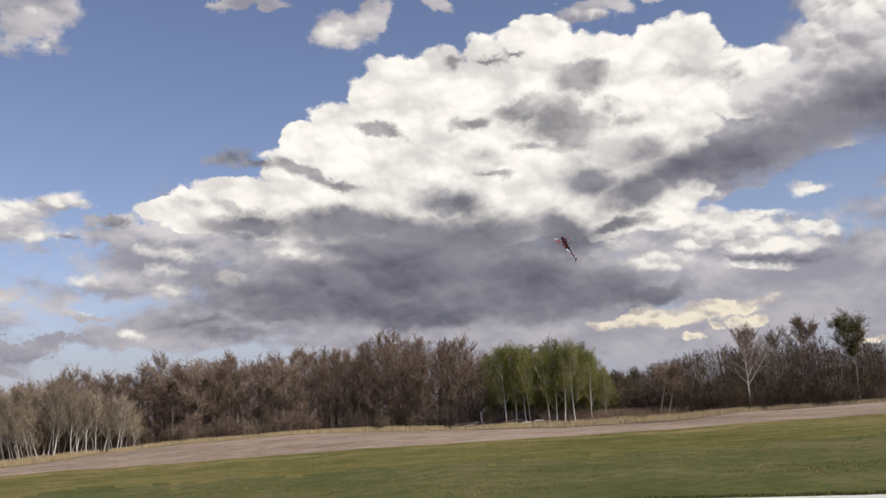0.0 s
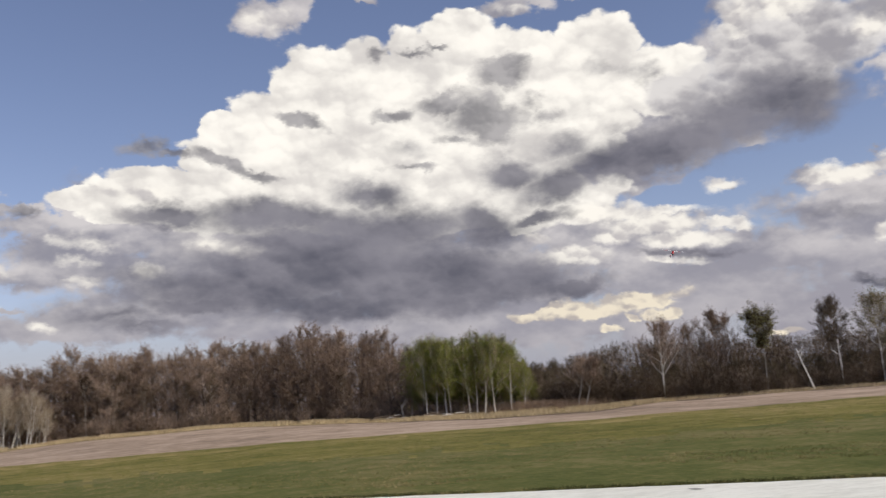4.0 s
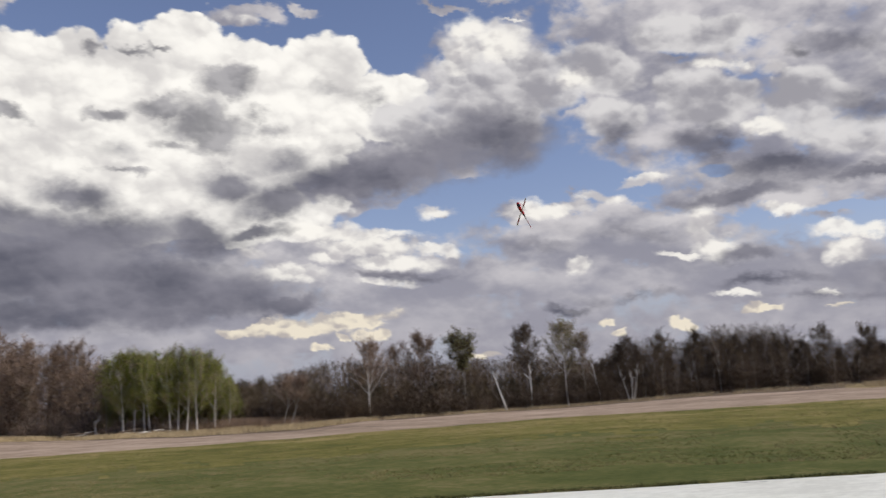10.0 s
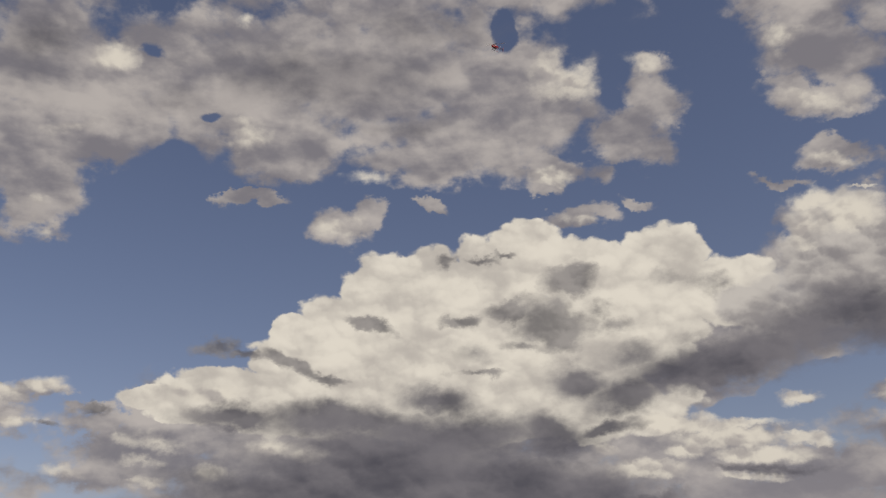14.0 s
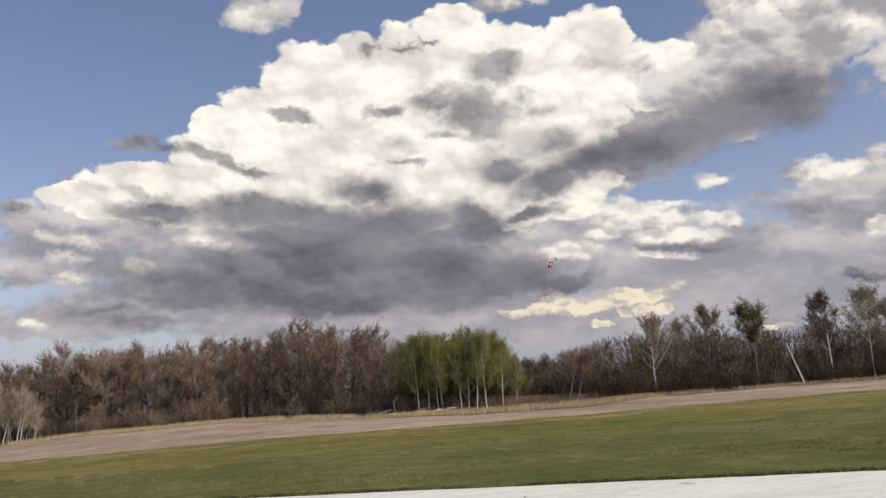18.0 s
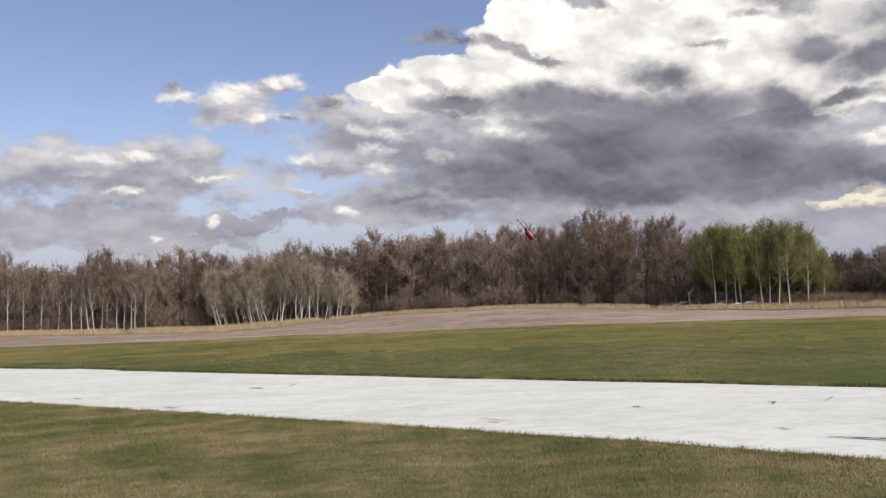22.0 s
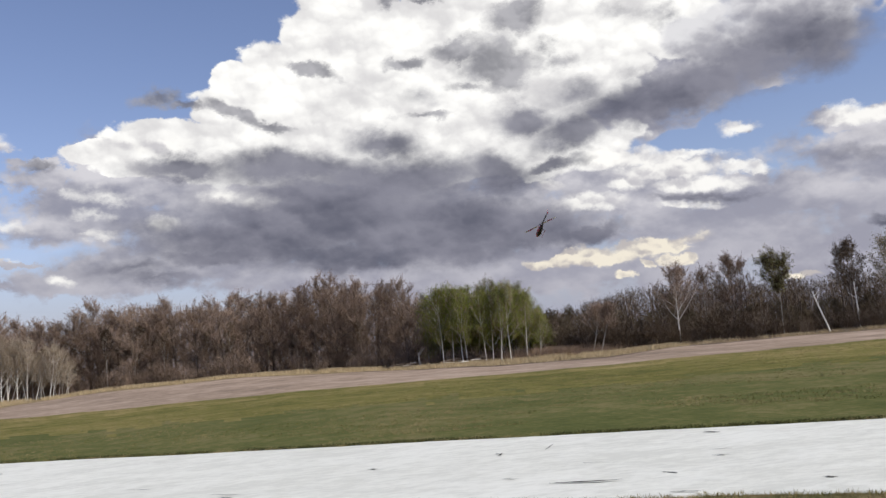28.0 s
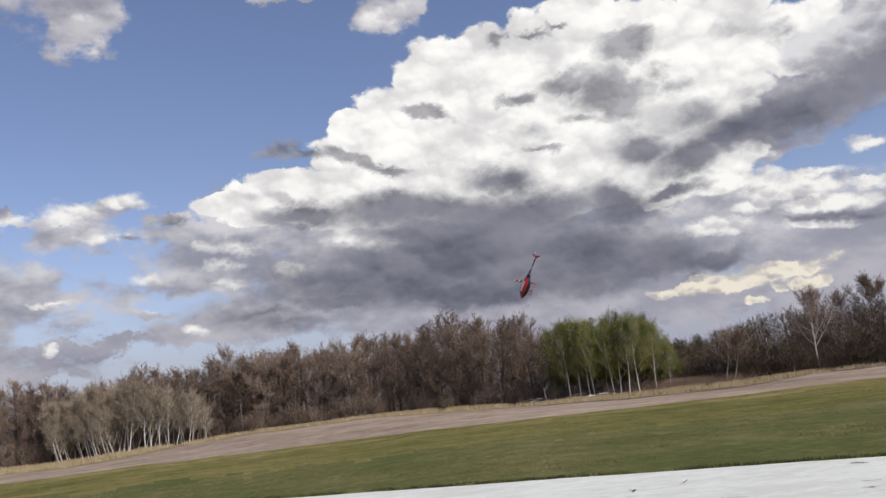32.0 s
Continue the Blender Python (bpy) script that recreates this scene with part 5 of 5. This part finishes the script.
spots = []
for _ in range(15000):
    az = rng.uniform(-37, 69)
    if noise.noise(Vector((az * 0.7, 2, 0))) + 0.3 * rng.random() > -0.1:
        spots.append(polar(az, wood_edge(az) + 1.0 - (wood_edge(az) - lerp(az, SOIL_EDGE) - 1) * rng.random() ** 1.5))
    if 25 < az < 54 and rng.random() < 0.75 and spots:
        spots.pop()
tufts("dry_grass", "straw-coloured dry grass along the wood's edge", STRAW, spots, 0.4, 0.02, 8)
spots = []
for _ in range(1500):
    az = rng.gauss(18.0, 1.5) if rng.random() < 0.7 else rng.uniform(54, 66)
    spots.append(polar(az, wood_edge(az) - rng.uniform(0.3, 2.0)))
tufts("dry_weeds", "reddish-brown dead weeds at the foot of the woods", DRY_WEED, spots, 1.1, 0.014, 14)
spots = []
for _ in range(36000):
    az = rng.uniform(-38, 66)
    p = polar(az, 19 + 62 * rng.random() ** 1.5)
    if p.dot(ACROSS) > runway_edges(p.dot(ALONG))[1] + 0.2 and p.length < lerp(az, FIELD_EDGE) - 0.5 and noise.noise(p * 0.22) + 0.4 * noise.noise(p * 0.9) > -0.1:
        spots.append(p)
tufts("field_grass", "mown green and straw grass beyond the runway", BLADE, spots, 0.05, 0.006, 5)
spots = []
for _ in range(80000):
    s = rng.uniform(-12, 22)
    low = runway_edges(s)[0]
    spots.append(runway_point(s, low - 0.03 - 6.5 * rng.random() ** 1.3))
tufts("grass_blades", "short mown green and straw grass by the runway", BLADE, spots, 0.032, 0.0035, 5)
spots = []
for _ in range(3500):
    s = rng.uniform(-18, 50)
    low, high = runway_edges(s)
    spots.append(runway_point(s, high + abs(rng.gauss(0, 0.12))) if rng.random() < 0.6 else runway_point(s, low + 0.03 - abs(rng.gauss(0, 0.1))))
# uncut tufts whose dark colour paints the shadow at the far edge
fringe = []
for _ in range(2600):
    s = rng.uniform(-18, 50)
    if noise.noise(Vector((s * 0.8, 6, 0))) > -0.25:
        fringe.append(runway_point(s, runway_edges(s)[1] + 0.06 + abs(rng.gauss(0, 0.1))))
tufts("fringe_grass", "uncut grass with painted-in shadow along the runway's far edge", SHADOW_FRINGE, fringe, 0.06, 0.007, 9)
tufts("edge_grass", "uncut grass tufts along the runway fabric's edges", BLADE, spots, 0.05, 0.005, 8)


# ---- the model helicopter ----
def plain(name, colour, rough, metal=0.0):
    return material(name, tuple(c * 0.88 for c in colour), colour, rough, 3.0, 30.0, 0.0, metal)


RED = plain("red_gloss", (0.46, 0.016, 0.016), 0.28)
WHITE = plain("white_gloss", (0.82, 0.81, 0.79), 0.3)
BLACK = plain("carbon_black", (0.02, 0.02, 0.022), 0.4)
STEEL = plain("bare_metal", (0.45, 0.45, 0.46), 0.35, 1.0)


def loft(name, mats, parent, rings, sides=14, label="", pick=None):
    """A closed body along y: rings of (y, half width, half height, centre z)."""
    verts, faces, kinds = [], [], []
    for y, w, h, z in rings:
        for k in range(sides):
            a = math.tau * k / sides
            verts.append((w * math.cos(a), y, z + h * math.sin(a)))
    for i in range(len(rings) - 1):
        for k in range(sides):
            m = (k + 1) % sides
            faces.append((i * sides + k, i * sides + m, (i + 1) * sides + m, (i + 1) * sides + k))
            kinds.append(pick(i, math.sin(math.tau * (k + 0.5) / sides)) if pick else 0)
    faces.append(tuple(range(sides)))
    faces.append(tuple((len(rings) - 1) * sides + k for k in reversed(range(sides))))
    kinds += [kinds[0], kinds[-1]]
    ob = mesh_object(name, verts, faces, mats, parent, label, smooth=True)
    ob.data.polygons.foreach_set("material_index", kinds)
    return ob


def rod(name, mat, parent, points, radius, sides=8, label=""):
    verts, faces = [], []
    tube(verts, faces, [Vector(p) for p in points], [radius] * len(points), sides)
    n = len(points)
    faces.append(tuple(reversed(range(sides))))
    faces.append(tuple((n - 1) * sides + k for k in range(sides)))
    return mesh_object(name, verts, faces, mat, parent, label, smooth=True)


def rotor_blade(name, parent, inner, outer, chord, bands, flip, label=""):
    """A blade along x with a lens-shaped section; bands of colour."""
    verts, faces, kinds = [], [], []
    n = len(bands) * 3
    for i in range(n + 1):
        x = (inner + (outer - inner) * i / n) * flip
        c = chord * (0.55 if i == 0 else 1 if i < n else 0.8)
        for y, z in ((-0.65, 0), (-0.1, 0.07), (0.35, 0), (-0.1, -0.05)):
            verts.append((x, y * c * flip, z * c))
    for i in range(n):
        for k in range(4):
            m = (k + 1) % 4
            faces.append((i * 4 + k, i * 4 + m, i * 4 + 4 + m, i * 4 + 4 + k))
            kinds.append(bands[i // 3])
    faces += [(0, 1, 2, 3), tuple(n * 4 + k for k in (3, 2, 1, 0))]
    kinds += [2, 1]
    ob = mesh_object(name, verts, faces, [RED, WHITE, BLACK], parent, label)
    ob.data.polygons.foreach_set("material_index", kinds)
    return ob


def build_helicopter():
    heli = tagged(new("model_helicopter"), "red and white radio-controlled model helicopter in flight", "helicopter")
    loft("canopy", [RED, WHITE, BLACK], heli, [(0.50, 0.005, 0.005, -0.20), (0.47, 0.05, 0.05, -0.20), (0.40, 0.085, 0.09, -0.19), (0.28, 0.11, 0.14, -0.175), (0.12, 0.105, 0.155, -0.16), (-0.05, 0.09, 0.14, -0.15), (-0.2, 0.055, 0.085, -0.12), (-0.34, 0.03, 0.04, -0.10)], 16,
         pick=lambda i, s: 2 if i > 5 or (s > 0.4 and i == 2) or (s < -0.3 and i > 1) else 1 if 0.3 < s < 0.75 and i in (3, 4) else 0)
    boom = loft("tail_boom", [RED, WHITE, BLACK], heli, [(-0.28, 0.032, 0.036, -0.10), (-0.45, 0.026, 0.028, -0.09), (-0.62, 0.022, 0.024, -0.085), (-0.80, 0.02, 0.02, -0.08), (-0.96, 0.018, 0.018, -0.08)], 10, "tail boom banded black, red and white", pick=lambda i, s: (2, 1, 0, 2)[i] if s > -0.25 else 2)
    fin = bmesh.new()
    outline = [(-0.90, -0.085), (-0.965, 0.06), (-1.01, 0.065), (-0.985, -0.07), (-1.02, -0.19), (-0.985, -0.19)]
    left = [fin.verts.new((-0.004, y, z)) for y, z in outline]
    right = [fin.verts.new((0.004, y, z)) for y, z in outline]
    fin.faces.new(left), fin.faces.new(reversed(right))
    for i in range(6):
        fin.faces.new((left[i], right[i], right[(i + 1) % 6], left[(i + 1) % 6]))
    part("tail_fin", fin, RED, heli, smooth=False)
    tail = rod("tail_rotor", BLACK, heli, [(0.0, -0.97, -0.08), (0.06, -0.97, -0.08)], 0.012)
    for f in (1, -1):
        b = rotor_blade("tail_blade", tail, 0.02, 0.14, 0.03, (1, 1), f)
        b.matrix_basis = Matrix.Translation((0.055, -0.97, -0.08)) @ Matrix.Rotation(radians(90), 4, "Y") @ Matrix.Rotation(radians(35), 4, "Z")
    rod("mast", STEEL, heli, [(0, 0, -0.06), (0, 0, 0.055)], 0.009)
    for s in (1, -1):
        rod("skid", RED, heli, [(0.13 * s, 0.30, -0.385), (0.13 * s, 0.25, -0.40), (0.13 * s, -0.2, -0.40)], 0.008)
        for y in (0.17, -0.1):
            rod("strut", BLACK, heli, [(0.05 * s, y, -0.26), (0.10 * s, y, -0.31), (0.13 * s, y, -0.40)], 0.009)
    rotor = rod("main_rotor", BLACK, heli, [(0, -0.05, 0.0), (0, 0, 0.012), (0, 0.05, 0.0)], 0.02, label="black rotor head")
    rotor.matrix_basis = pose(0, 0, 0.05)
    for f in (1, -1):
        rod("grip", STEEL, rotor, [(0.0, 0, 0.005), (0.10 * f, 0, 0.005)], 0.012)
        rotor_blade("blade", rotor, 0.09, 0.80, 0.064, (1, 1, 0, 0, 1), f, "white rotor blade with a red band")
    return heli, rotor


helicopter, main_rotor = build_helicopter()


# ---- what moves ----
def motions():
    walk(helicopter, [
        (0, pose(11.29, 39.85, 8.55, 131, 8, -169)),
        (0.1, pose(11.20, 39.95, 8.14, 129, 4, -174)),
        (0.2, pose(11.16, 40.00, 7.87, 125, 3, 178)),
        (0.4, pose(11.08, 41.08, 7.81, 146, -3, 176)),
        (0.6, pose(11.63, 44.11, 7.52, 159, -5, 174)),
        (0.8, pose(12.37, 48.21, 6.39, 173, -5, 174)),
        (1, pose(12.11, 48.38, 5.19, -159, -10, -172)),
        (1.2, pose(10.91, 43.53, 5.04, -117, -5, 174)),
        (1.4, pose(9.74, 38.58, 5.72, -93, -5, 174)),
        (1.6, pose(9.27, 36.57, 6.19, -90, -5, 174)),
        (1.8, pose(9.31, 36.51, 6.60, -58, -6, 174)),
        (2, pose(10.49, 40.34, 6.71, -19, -34, 131)),
        (2.2, pose(10.32, 40.51, 5.65, -40, -1, 179)),
        (2.3, pose(10.80, 42.50, 5.27, -34, -12, -173)),
        (2.5, pose(11.93, 45.33, 4.95, -28, 4, -170)),
        (3, pose(17.32, 52.01, 6.13, 7, -7, -171)),
        (3.3, pose(21.55, 56.08, 8.05, 10, 15, -109)),
        (3.6, pose(25.76, 60.18, 9.96, 32, 23, -40)),
        (4.5, pose(37.20, 65.50, 11.66, -10, 9, -31)),
        (4.7, pose(35.03, 59.92, 10.69, -28, 2, -26)),
        (4.77, pose(33.87, 56.76, 10.22, -42, 18, -85)),
        (4.83, pose(32.71, 53.61, 9.75, -62, 13, -147)),
        (4.9, pose(31.56, 50.45, 9.28, -68, -5, 156)),
        (5, pose(31.94, 50.19, 9.42, -75, -5, 154)),
        (5.2, pose(32.56, 49.70, 9.94, -75, 1, 154)),
        (5.4, pose(33.74, 50.09, 10.19, -53, -5, 152)),
        (5.6, pose(35.17, 50.30, 10.43, -39, -5, 151)),
        (5.8, pose(35.64, 49.89, 10.79, -39, -2, 149)),
        (6, pose(34.94, 47.91, 10.80, -31, -6, 138)),
        (6.2, pose(33.04, 44.34, 10.42, -22, -13, 120)),
        (6.4, pose(31.11, 40.85, 9.81, -12, -17, 91)),
        (6.6, pose(30.55, 38.80, 9.46, -9, -19, 72)),
        (6.8, pose(31.12, 38.36, 9.37, -3, -27, 63)),
        (7, pose(32.18, 38.84, 9.14, 2, -21, 49)),
        (7.2, pose(34.61, 40.85, 8.64, 2, -8, 30)),
        (7.4, pose(36.66, 41.93, 7.40, -23, -17, 29)),
        (7.6, pose(37.15, 41.67, 6.06, -37, 7, 7)),
        (7.8, pose(38.95, 42.82, 5.25, -36, 4, 2)),
        (8, pose(42.09, 45.42, 4.66, -48, 24, -32)),
        (8.2, pose(45.18, 48.03, 4.47, -16, 16, -41)),
        (8.27, pose(44.75, 47.52, 4.42, -37, 26, -102)),
        (8.33, pose(44.32, 47.01, 4.37, -58, 14, -160)),
        (8.4, pose(43.88, 46.50, 4.31, -58, -8, 148)),
        (8.6, pose(39.91, 42.01, 4.31, -70, -11, 160)),
        (8.7, pose(35.65, 37.70, 4.89, -89, -8, -133)),
        (8.8, pose(31.40, 33.39, 5.46, -94, 10, -70)),
        (9, pose(23.94, 26.42, 6.61, -87, -1, -84)),
        (9.2, pose(27.09, 31.28, 8.82, -72, 10, -78)),
        (9.4, pose(28.90, 34.66, 10.53, -30, 12, -47)),
        (9.6, pose(27.91, 35.40, 10.78, 26, 18, -35)),
        (9.7, pose(27.67, 36.21, 10.84, 80, 1, -36)),
        (9.8, pose(27.44, 37.02, 10.89, 134, -8, -51)),
        (10, pose(27.41, 38.33, 10.72, 125, -17, -54)),
        (10.1, pose(28.33, 40.18, 10.66, 83, -45, 7)),
        (10.2, pose(29.25, 42.04, 10.62, 34, -24, 74)),
        (10.4, pose(29.29, 44.48, 10.56, 2, -16, 76)),
        (10.6, pose(27.42, 44.50, 10.38, -18, -6, 77)),
        (10.8, pose(25.87, 44.38, 9.73, -26, -7, 72)),
        (11, pose(24.60, 45.14, 9.44, -30, -1, 69)),
        (11.2, pose(21.71, 44.22, 10.16, -25, -2, 72)),
        (11.4, pose(19.11, 42.86, 11.70, -21, -13, 78)),
        (11.6, pose(17.05, 43.15, 13.92, -16, -13, 80)),
        (11.8, pose(15.81, 45.00, 16.59, -14, -3, 74)),
        (12, pose(14.91, 48.48, 20.12, -9, -3, 77)),
        (12.2, pose(14.05, 50.78, 23.35, -1, -3, 75)),
        (12.4, pose(11.87, 50.09, 26.89, 34, 28, 109)),
        (12.6, pose(9.60, 49.43, 30.38, 86, 27, 162)),
        (13, pose(10.11, 48.60, 31.60, 63, 2, -170)),
        (13.2, pose(11.80, 48.39, 31.32, 55, -10, -162)),
        (13.3, pose(12.10, 48.97, 32.20, 64, 35, -176)),
        (13.4, pose(12.38, 49.55, 33.07, 46, 81, 150)),
        (13.4, pose(12.29, 49.66, 32.94, 12, 19, 112)),
        (13.5, pose(12.19, 49.79, 32.80, 13, -45, 103)),
        (14.1, pose(13.84, 53.81, 40.81, -13, -13, 142)),
        (14.8, pose(17.16, 59.59, 52.14, -28, -8, 161)),
        (15.5, pose(19.93, 92.43, 10.78, -58, -25, 147)),
        (15.8, pose(21.48, 96.23, 18.25, -29, -15, 142)),
        (16, pose(21.63, 95.42, 22.26, -18, -17, 128)),
        (16.5, pose(22.22, 88.54, 13.02, -21, 0, 163)),
        (16.7, pose(22.22, 84.54, 11.77, -19, 2, 168)),
        (16.9, pose(22.42, 80.32, 11.66, -23, 4, 159)),
        (17.1, pose(22.46, 76.00, 12.57, -21, 4, 159)),
        (17.3, pose(22.86, 73.75, 12.67, -26, 3, 158)),
        (17.5, pose(23.31, 71.56, 12.18, -30, -8, 141)),
        (17.9, pose(24.68, 69.08, 11.31, -29, -9, 133)),
        (18.4, pose(25.48, 64.57, 10.59, -25, -4, 125)),
        (18.7, pose(24.93, 60.57, 9.74, -21, -5, 122)),
        (19, pose(23.25, 54.92, 8.09, -22, -9, 112)),
        (19.2, pose(21.21, 49.44, 6.26, -24, -3, 104)),
        (19.4, pose(18.80, 44.05, 4.73, -26, -10, 100)),
        (19.6, pose(16.05, 38.76, 3.60, -24, -8, 89)),
        (19.8, pose(13.35, 34.49, 2.79, -27, -9, 81)),
        (20, pose(11.97, 33.95, 2.34, -24, -15, 85)),
        (20.2, pose(10.67, 34.38, 2.08, -22, -17, 82)),
        (20.4, pose(9.06, 34.84, 1.85, -20, -18, 83)),
        (20.6, pose(7.49, 36.23, 2.31, -26, -11, 66)),
        (20.8, pose(5.66, 37.56, 2.78, -40, -4, 58)),
        (21, pose(4.61, 39.71, 3.05, -33, 9, 33)),
        (21.2, pose(3.69, 41.79, 3.55, -46, 11, 10)),
        (21.4, pose(2.54, 45.88, 3.89, -33, 3, 3)),
        (21.6, pose(1.31, 49.90, 4.45, -28, 2, -13)),
        (21.8, pose(0.42, 49.90, 4.87, -36, 8, -25)),
        (22, pose(0.49, 47.87, 5.10, -38, 5, -47)),
        (22.2, pose(0.71, 46.86, 5.21, -38, 7, -56)),
        (22.4, pose(0.93, 46.85, 5.27, -41, 14, -65)),
        (22.6, pose(1.48, 46.81, 5.45, -40, 14, -69)),
        (22.8, pose(2.38, 46.78, 5.47, -31, 15, -79)),
        (23, pose(3.51, 47.71, 5.53, -26, 20, -103)),
        (23.2, pose(5.03, 49.56, 5.87, -26, 18, -121)),
        (23.5, pose(7.58, 52.21, 6.70, -30, 9, -151)),
        (23.8, pose(9.67, 54.85, 7.40, -29, 3, 177)),
        (24, pose(11.62, 55.48, 7.56, -29, -3, 172)),
        (24.2, pose(13.00, 55.16, 7.76, -29, -3, 172)),
        (24.5, pose(15.52, 57.57, 8.29, -29, -3, 172)),
        (24.8, pose(17.87, 58.91, 8.97, -29, -3, 170)),
        (25, pose(19.43, 60.48, 9.44, -36, -7, 179)),
        (25.2, pose(20.52, 60.09, 9.56, -51, -11, 169)),
        (25.5, pose(21.18, 57.78, 9.12, -33, -2, 129)),
        (26.2, pose(20.76, 53.73, 8.40, -25, -7, 112)),
        (26.9, pose(19.48, 49.99, 7.70, -22, -2, 71)),
        (27.5, pose(18.19, 46.26, 7.01, -23, 3, 30)),
        (27.7, pose(15.80, 42.89, 6.84, -30, 15, 14)),
        (27.9, pose(13.41, 39.49, 6.61, -30, 15, 3)),
        (28.1, pose(11.68, 37.94, 6.56, -34, 10, -4)),
        (28.3, pose(10.20, 37.31, 6.66, -39, 10, -14)),
        (28.5, pose(8.91, 36.58, 6.75, -43, 7, -26)),
        (28.7, pose(7.98, 36.76, 7.00, -47, 10, -38)),
        (28.9, pose(7.09, 36.90, 7.28, -49, 10, -51)),
        (29.1, pose(6.07, 37.07, 7.38, -43, 8, -59)),
        (29.3, pose(5.40, 37.17, 7.42, -40, 10, -73)),
        (29.5, pose(5.41, 38.17, 7.55, -40, 12, -89)),
        (29.7, pose(5.59, 39.14, 7.69, -46, 13, -105)),
        (29.9, pose(5.81, 39.12, 7.62, -51, 11, -112)),
        (30.1, pose(6.76, 39.00, 7.38, -56, 9, -127)),
        (30.3, pose(8.15, 39.78, 7.23, -52, 5, -144)),
        (30.5, pose(9.16, 41.58, 7.66, -44, -4, -172)),
        (30.7, pose(9.74, 42.42, 8.02, -39, -6, 176)),
        (31, pose(10.19, 38.21, 7.62, -44, -9, 142)),
        (31.2, pose(9.72, 34.25, 6.93, -46, -14, 126)),
        (31.5, pose(7.91, 29.64, 6.04, -48, -13, 105)),
        (31.8, pose(6.29, 30.10, 5.55, -58, -16, 95)),
        (32, pose(5.02, 30.39, 5.13, -56, -4, 66)),
    ])
    spin = [
        (0, 80), (0.1, 27), (0.2, 9), (0.4, 8),
        (0.6, 19), (0.8, 0), (1, 33), (1.2, -2),
        (1.4, 28), (1.6, 8), (1.8, 3), (2, 6),
        (2.2, -6), (2.3, -81), (2.5, -97), (3, -18),
        (3.6, 29), (4.5, -6), (4.7, 6), (4.9, 5),
        (5, 7), (5.2, 14), (5.4, 27), (5.6, 19),
        (5.8, 11), (6, 24), (6.2, 73), (6.6, 18),
        (7.4, 1), (7.6, -14), (7.8, -91), (8, -79),
        (8.2, -42), (8.4, 30), (8.6, 21), (8.8, 95),
        (9, 89), (9.2, 128), (9.4, 150), (9.6, 62),
        (9.8, 26), (10, 46), (10.2, 0), (11, 43),
        (11.2, 68), (11.4, 20), (11.6, 22), (11.8, -32),
        (12, -27), (12.6, 33), (13, 121), (13.2, 81),
        (13.4, 50), (13.5, 136), (14.1, 180), (14.8, 191),
        (15.5, 199), (15.8, 186), (16, 180), (16.5, 257),
        (16.7, 249), (16.9, 227), (17.1, 179), (17.3, 183),
        (17.5, 231), (17.9, 234), (19, 243), (19.2, 181),
        (19.4, 226), (19.6, 271), (19.8, 265), (20, 282),
        (20.2, 290), (20.4, 275), (20.6, 330), (20.8, 283),
        (21, 333), (21.2, 358), (21.4, 376), (22, 459),
        (22.2, 469), (22.4, 492), (22.6, 504), (22.8, 442),
        (23, 468), (23.2, 492), (23.5, 543), (23.8, 542),
        (24, 542), (24.2, 540), (24.5, 540), (24.8, 528),
        (25, 500), (25.2, 471), (25.5, 456), (26.2, 473),
        (27.5, 418), (27.7, 351), (27.9, 326), (28.1, 282),
        (28.3, 227), (28.5, 189), (28.7, 164), (28.9, 150),
        (29.1, 142), (29.3, 145), (29.7, 60), (29.9, 44),
        (30.1, 89), (30.3, 93), (30.5, 162), (30.7, 186),
        (31, 238), (31.2, 267), (31.5, 262), (32, 183),
    ]
    walk(main_rotor, [(t, pose(0, 0, 0.05, 0, 0, angle)) for t, angle in spin])


motions()
